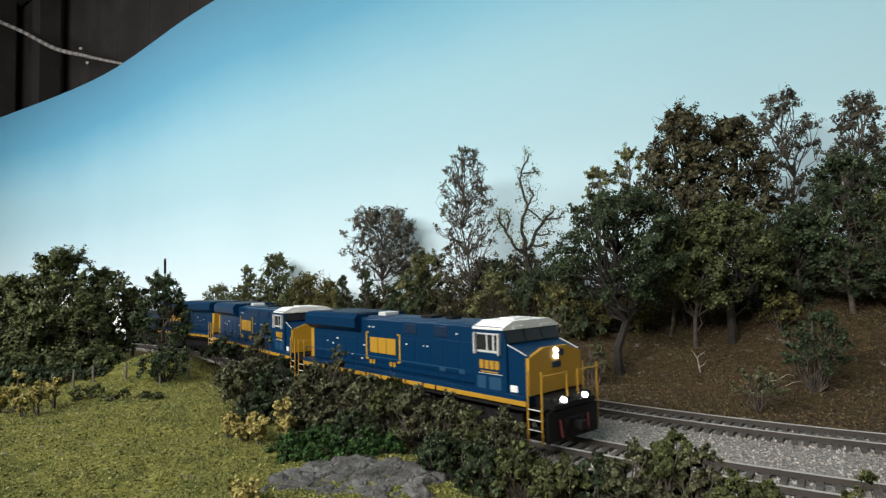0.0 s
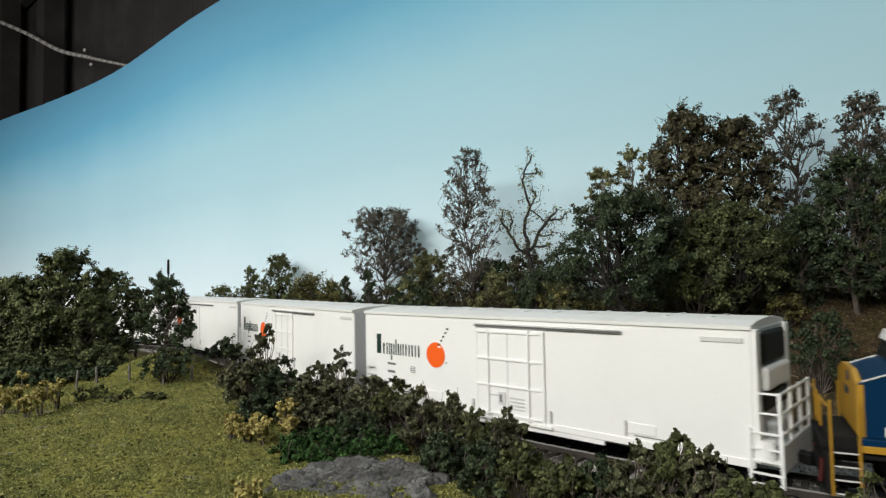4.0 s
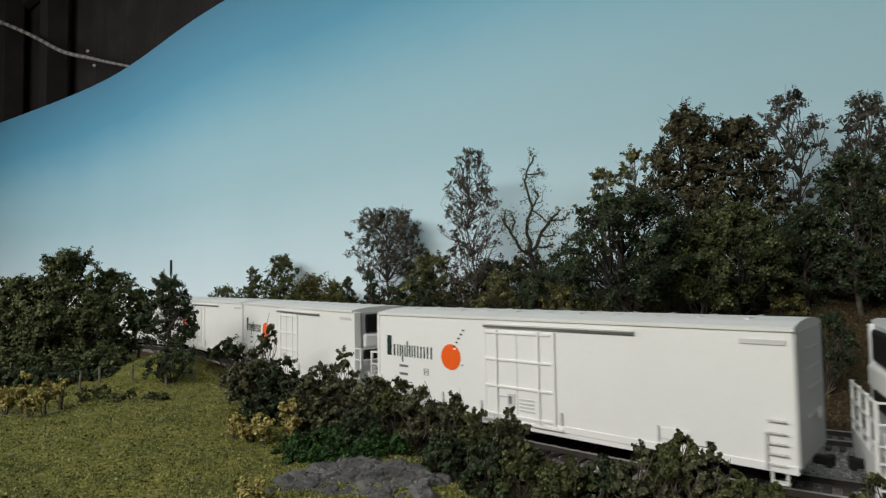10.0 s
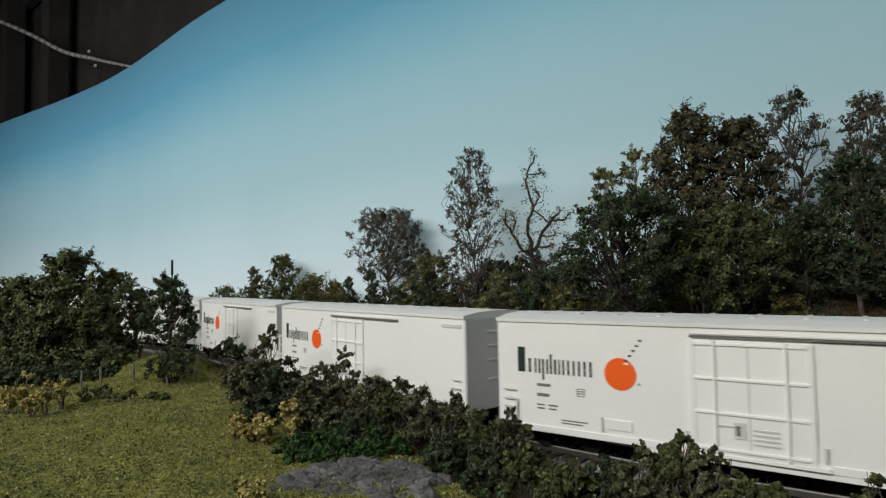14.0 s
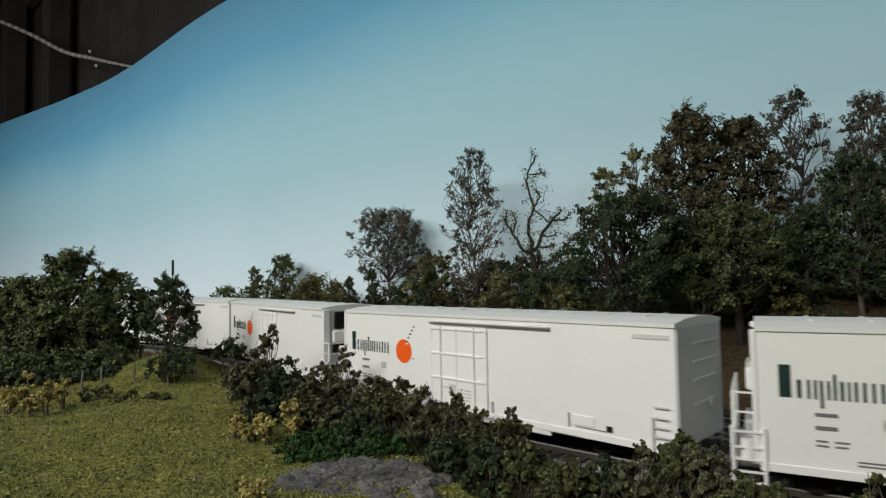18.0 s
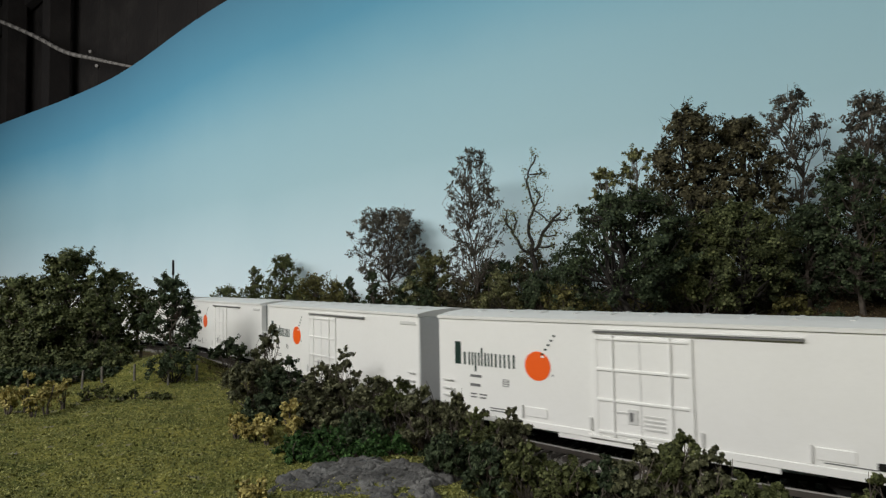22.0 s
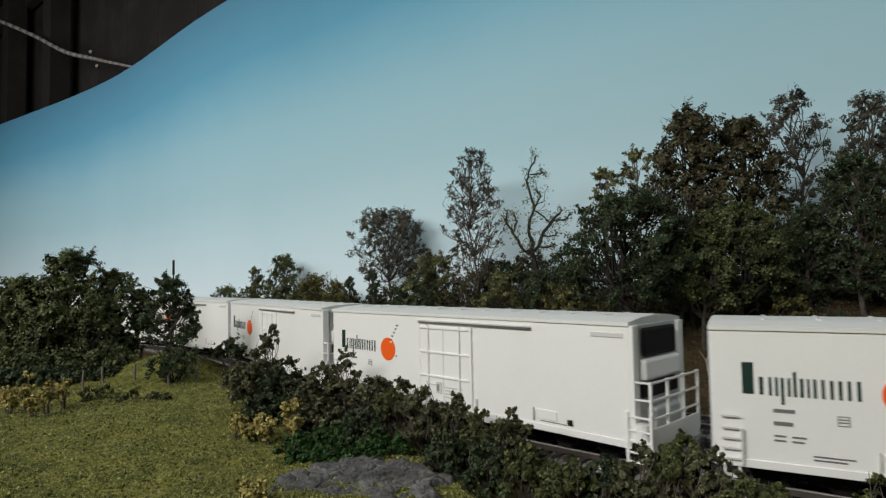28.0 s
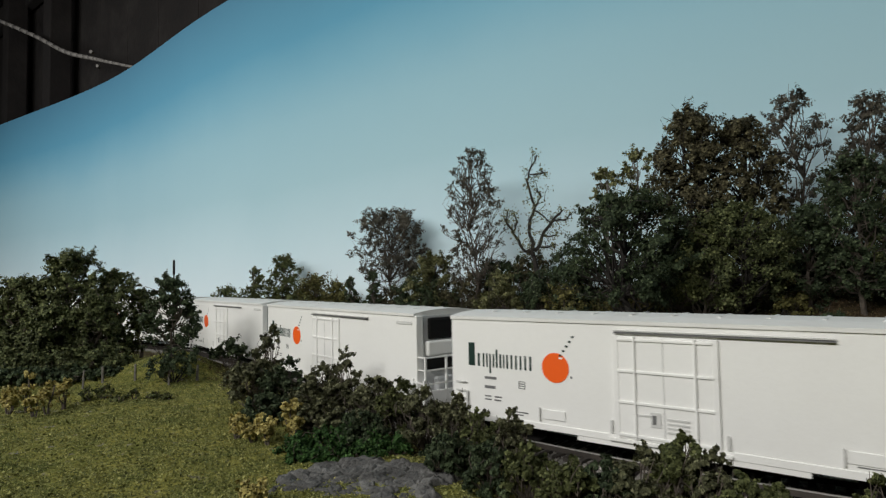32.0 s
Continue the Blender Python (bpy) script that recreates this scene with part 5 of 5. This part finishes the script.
shrub(14.2, 45.0, 3.5, 2.70, LEAF_OLIVE, 3800, 0.20, "undergrowth bush on the wooded slope", 72, clumps=26, clump=0.4)
shrub(18.5, 46.0, 2.4, 2.76, LEAF_DARK, 3800, 0.20, "undergrowth bush on the wooded slope", 73, clumps=26, clump=0.4)
shrub(21.9, 45.0, 1.1, 2.70, LEAF_DARK, 3800, 0.20, "undergrowth bush on the wooded slope", 74, clumps=26, clump=0.4)
shrub(25.6, 44.5, 1.9, 2.67, LEAF_DARK, 3800, 0.20, "undergrowth bush on the wooded slope", 75, clumps=26, clump=0.4)
shrub(28.5, 43.0, 2.8, 2.58, LEAF_DARK, 3800, 0.20, "undergrowth bush on the wooded slope", 76, clumps=26, clump=0.4)
shrub(30.3, 41.0, 2.7, 2.46, LEAF_DARK, 3800, 0.20, "undergrowth bush on the wooded slope", 77, clumps=26, clump=0.4)
shrub(20.1, 31.5, 4.7, 1.63, LEAF_DARK, 3400, 0.15, "dense dark green bush on the leaf-littered bank", 78, clumps=26, clump=0.33)
shrub(7.7, 38.0, 5.1, 1.24, LEAF_SAGE, 900, 0.18, "grey-green bush on the bank", 79)
shrub(15.9, 29.5, 2.3, 1.27, LEAF_SAGE, 700, 0.14, "low straggling grey-green bush", 80)
shrub(9.8, 37.0, 3.0, 0.99, LEAF_SAGE, 420, 0.16, "small grey-green bush on the bank", 81)
shrub(22.2, 38.0, 3.7, 1.46, LEAF_OLIVE, 1000, 0.20, "olive bush on the bank", 82)

# bushes between the pasture and the line
shrub(-10.1, 31.0, 3.1, 1.49, LEAF_SAGE, 5400, 0.135, "sage green lineside bush of fine model foliage", 83, clumps=34, clump=0.28, base=0.0, stem=0.03)
shrub(-9.5, 32.0, 4.4, 0.80, LEAF_SAGE, 4298, 0.135, "sage green lineside bush of fine model foliage", 84, clumps=34, clump=0.28, base=0.0, stem=0.03)
shrub(-8.0, 30.0, 2.9, 1.38, LEAF_DARK, 5308, 0.135, "dark green lineside bush of fine model foliage", 85, clumps=34, clump=0.28, base=0.0, stem=0.03)
shrub(-6.3, 29.5, 2.9, 1.36, LEAF_SAGE, 5308, 0.135, "sage green lineside bush of fine model foliage", 86, clumps=34, clump=0.28, base=0.0, stem=0.03)
shrub(-4.9, 28.5, 3.7, 1.20, LEAF_SAGE, 5124, 0.135, "sage green lineside bush of fine model foliage", 87, clumps=34, clump=0.28, base=0.0, stem=0.03)
shrub(-3.3, 27.0, 2.7, 1.17, LEAF_SAGE, 5170, 0.135, "sage green lineside bush of fine model foliage", 88, clumps=34, clump=0.28, base=0.0, stem=0.03)
shrub(-2.1, 26.0, 2.6, 1.00, LEAF_GREEN, 4941, 0.135, "mid green lineside bush of fine model foliage", 89, clumps=34, clump=0.28, base=0.0, stem=0.03)
shrub(-0.9, 24.5, 2.7, 1.13, LEAF_SAGE, 6881, 0.115, "sage green lineside bush of fine model foliage", 90, clumps=34, clump=0.28, base=0.0, stem=0.03)
shrub(0.4, 22.8, 2.6, 1.01, LEAF_SAGE, 6762, 0.115, "sage green lineside bush of fine model foliage", 91, clumps=34, clump=0.28, base=0.0, stem=0.03)
shrub(1.3, 21.5, 2.2, 0.83, LEAF_GREEN, 6405, 0.115, "mid green lineside bush of fine model foliage", 92, clumps=34, clump=0.28, base=0.0, stem=0.03)
shrub(2.2, 20.8, 2.4, 0.80, LEAF_SAGE, 6405, 0.115, "sage green lineside bush of fine model foliage", 93, clumps=34, clump=0.28, base=0.0, stem=0.03)
shrub(-8.3, 27.5, 1.6, 1.19, LEAF_DARK, 5170, 0.135, "dark green lineside bush of fine model foliage", 94, clumps=34, clump=0.28, base=0.0, stem=0.03)
shrub(-5.5, 26.0, 1.7, 1.12, LEAF_SAGE, 5170, 0.135, "sage green lineside bush of fine model foliage", 95, clumps=34, clump=0.28, base=0.0, stem=0.03)
shrub(-3.4, 24.5, 1.6, 1.06, LEAF_DARK, 6702, 0.115, "dark green lineside bush of fine model foliage", 96, clumps=34, clump=0.28, base=0.0, stem=0.03)
# these two take the dark leaf colour to hold the shade low in the brush
shrub(0.1, 20.5, 1.6, 0.94, LEAF_DARK, 6881, 0.115, "dark green lineside bush of fine model foliage", 97, clumps=34, clump=0.28, base=0.0, stem=0.03)
shrub(1.3, 18.6, 1.7, 0.93, LEAF_DARK, 7119, 0.115, "dark green lineside bush of fine model foliage", 98, clumps=34, clump=0.28, base=0.0, stem=0.03)
shrub(2.4, 17.8, 1.9, 0.82, LEAF_GREEN, 6881, 0.115, "mid green lineside bush of fine model foliage", 99, clumps=34, clump=0.28, base=0.0, stem=0.03)
shrub(3.4, 16.8, 1.7, 0.84, LEAF_GREEN, 7119, 0.115, "mid green lineside bush of fine model foliage", 100, clumps=34, clump=0.28, base=0.0, stem=0.03)
shrub(4.4, 16.4, 1.8, 0.79, LEAF_DARK, 7000, 0.115, "dark green lineside bush of fine model foliage", 101, clumps=34, clump=0.28, base=0.0, stem=0.03)
shrub(5.2, 16.0, 2.3, 0.90, LEAF_SAGE, 8601, 0.115, "sage green lineside bush of fine model foliage", 102, clumps=34, clump=0.28, base=0.0, stem=0.03)
shrub(6.1, 15.8, 2.7, 0.77, LEAF_GREEN, 8006, 0.115, "mid green lineside bush of fine model foliage", 103, clumps=34, clump=0.28, base=0.0, stem=0.03)
shrub(6.7, 15.4, 2.4, 0.78, LEAF_SAGE, 8155, 0.115, "sage green lineside bush of fine model foliage", 104, clumps=34, clump=0.28, base=0.0, stem=0.03)
shrub(7.3, 14.8, 2.0, 0.76, LEAF_GREEN, 8155, 0.115, "mid green lineside bush of fine model foliage", 105, clumps=34, clump=0.28, base=0.0, stem=0.03)
shrub(7.9, 14.4, 1.8, 0.47, LEAF_GREEN, 6048, 0.115, "mid green lineside bush of fine model foliage", 106, clumps=34, clump=0.28, base=0.0, stem=0.03)
shrub(9.7, 13.6, 2.3, 0.60, LEAF_GREEN, 6762, 0.115, "mid green lineside bush of fine model foliage", 107, clumps=34, clump=0.28, base=0.0, stem=0.03)
shrub(-5.9, 23.6, 0.8, 0.82, LEAF_BRIGHT, 1500, 0.11, "low bright green weed patch", 108, clumps=14, clump=0.4, base=0.0, group="weed patches", name="weed_patch", category="weeds")
shrub(-5.1, 24.0, 0.9, 0.92, LEAF_BRIGHT, 1500, 0.11, "low bright green weed patch", 109, clumps=14, clump=0.4, base=0.0, group="weed patches", name="weed_patch", category="weeds")
shrub(-4.1, 24.2, 1.0, 0.98, LEAF_BRIGHT, 1500, 0.11, "low bright green weed patch", 110, clumps=14, clump=0.4, base=0.0, group="weed patches", name="weed_patch", category="weeds")
shrub(-3.1, 24.0, 1.0, 0.97, LEAF_BRIGHT, 1500, 0.11, "low bright green weed patch", 111, clumps=14, clump=0.4, base=0.0, group="weed patches", name="weed_patch", category="weeds")
shrub(-2.1, 23.4, 0.9, 0.76, LEAF_BRIGHT, 1500, 0.11, "low bright green weed patch", 112, clumps=14, clump=0.4, base=0.0, group="weed patches", name="weed_patch", category="weeds")
shrub(-5.5, 22.6, 0.6, 0.78, LEAF_BRIGHT, 1500, 0.11, "low bright green weed patch", 113, clumps=14, clump=0.4, base=0.0, group="weed patches", name="weed_patch", category="weeds")
shrub(-4.4, 22.6, 0.7, 0.82, LEAF_BRIGHT, 1500, 0.11, "low bright green weed patch", 114, clumps=14, clump=0.4, base=0.0, group="weed patches", name="weed_patch", category="weeds")
shrub(-3.3, 22.8, 0.7, 0.83, LEAF_BRIGHT, 1500, 0.11, "low bright green weed patch", 115, clumps=14, clump=0.4, base=0.0, group="weed patches", name="weed_patch", category="weeds")
shrub(-21.1, 35.0, 0.9, 0.47, LEAF_GREEN, 300, 0.13, "small green weed tuft in the turf", 116, clumps=7, group="weed patches", name="weed_patch", category="weeds")
shrub(-18.1, 34.5, 0.7, 0.33, LEAF_GREEN, 300, 0.13, "small green weed tuft in the turf", 117, clumps=7, group="weed patches", name="weed_patch", category="weeds")
shrub(-20.5, 35.5, 1.0, 0.75, LEAF_GREEN, 300, 0.13, "small green weed tuft in the turf", 118, clumps=7, group="weed patches", name="weed_patch", category="weeds")
shrub(-18.6, 34.0, 0.5, 0.65, LEAF_GREEN, 300, 0.13, "small green weed tuft in the turf", 119, clumps=7, group="weed patches", name="weed_patch", category="weeds")
shrub(-16.9, 34.5, 0.5, 0.53, LEAF_GREEN, 300, 0.13, "small green weed tuft in the turf", 120, clumps=7, group="weed patches", name="weed_patch", category="weeds")
shrub(-16.1, 34.2, 0.5, 0.39, LEAF_GREEN, 300, 0.13, "small green weed tuft in the turf", 121, clumps=7, group="weed patches", name="weed_patch", category="weeds")

# flowers, posts, branches, rock, pole
flower(-23.7, 32.2, 1.28, 0.68, 122)
flower(-23.0, 32.6, 2.18, 0.47, 123)
flower(-21.4, 31.9, 1.71, 0.55, 124)
flower(-21.4, 33.3, 1.69, 0.45, 125)
flower(-21.3, 30.8, 1.14, 0.47, 126)
flower(-8.9, 25.4, 0.98, 0.44, 127)
flower(-8.0, 24.8, 1.03, 0.52, 128)
flower(-7.3, 24.3, 0.99, 0.42, 129)
flower(-6.9, 26.2, 1.31, 0.50, 130)
flower(-6.3, 24.7, 0.90, 0.38, 131)
flower(-5.7, 17.4, 0.59, 0.47, 132)
fence_post(-23.4, 38.3, 1.16, 0.06, 133)
fence_post(-22.8, 39.5, 1.05, -0.03, 134)
fence_post(-20.6, 39.4, 1.08, 0.00, 135)
fence_post(-18.0, 38.6, 1.25, 0.04, 136)
fence_post(-16.5, 39.4, 1.03, 0.05, 137)
dead_branch(16.0, 36.1, 1.4, 0.5, 5)
dead_branch(18.7, 32.5, 0.8, 1.4, 6)
rock_slab(-2.9, 19.6, 3.1, 2.9, 0.17, 4)
telegraph_pole(-19.3, 42.1, 6.75)

stuff("grass_clumps", ground_points(12000, -34, 10, 12, 46, -60, -4.0, 31, 0.03), 0.11, TURF, "small clumps of longer yellow-green grass")
stuff("turf_tufts", ground_points(225000, -34, 10, 12, 46, -60, -2.6, 21, 0.015), 0.062, TURF, "yellow-green turf flecks over the pasture")
stuff("leaf_litter", ground_points(120000, -10, 42, 22, 54, 9.0, 36, 22, 0.02), 0.095, LITTER_LEAF, "brown and rust leaf litter on the bank")
stuff("ballast_stones", ground_points(60000, -30, 32, 12, 50, -2.2, 9.2, 23, 0.02), 0.055, GRAVEL, "grey crushed stone ballast", sides=True)


motions()
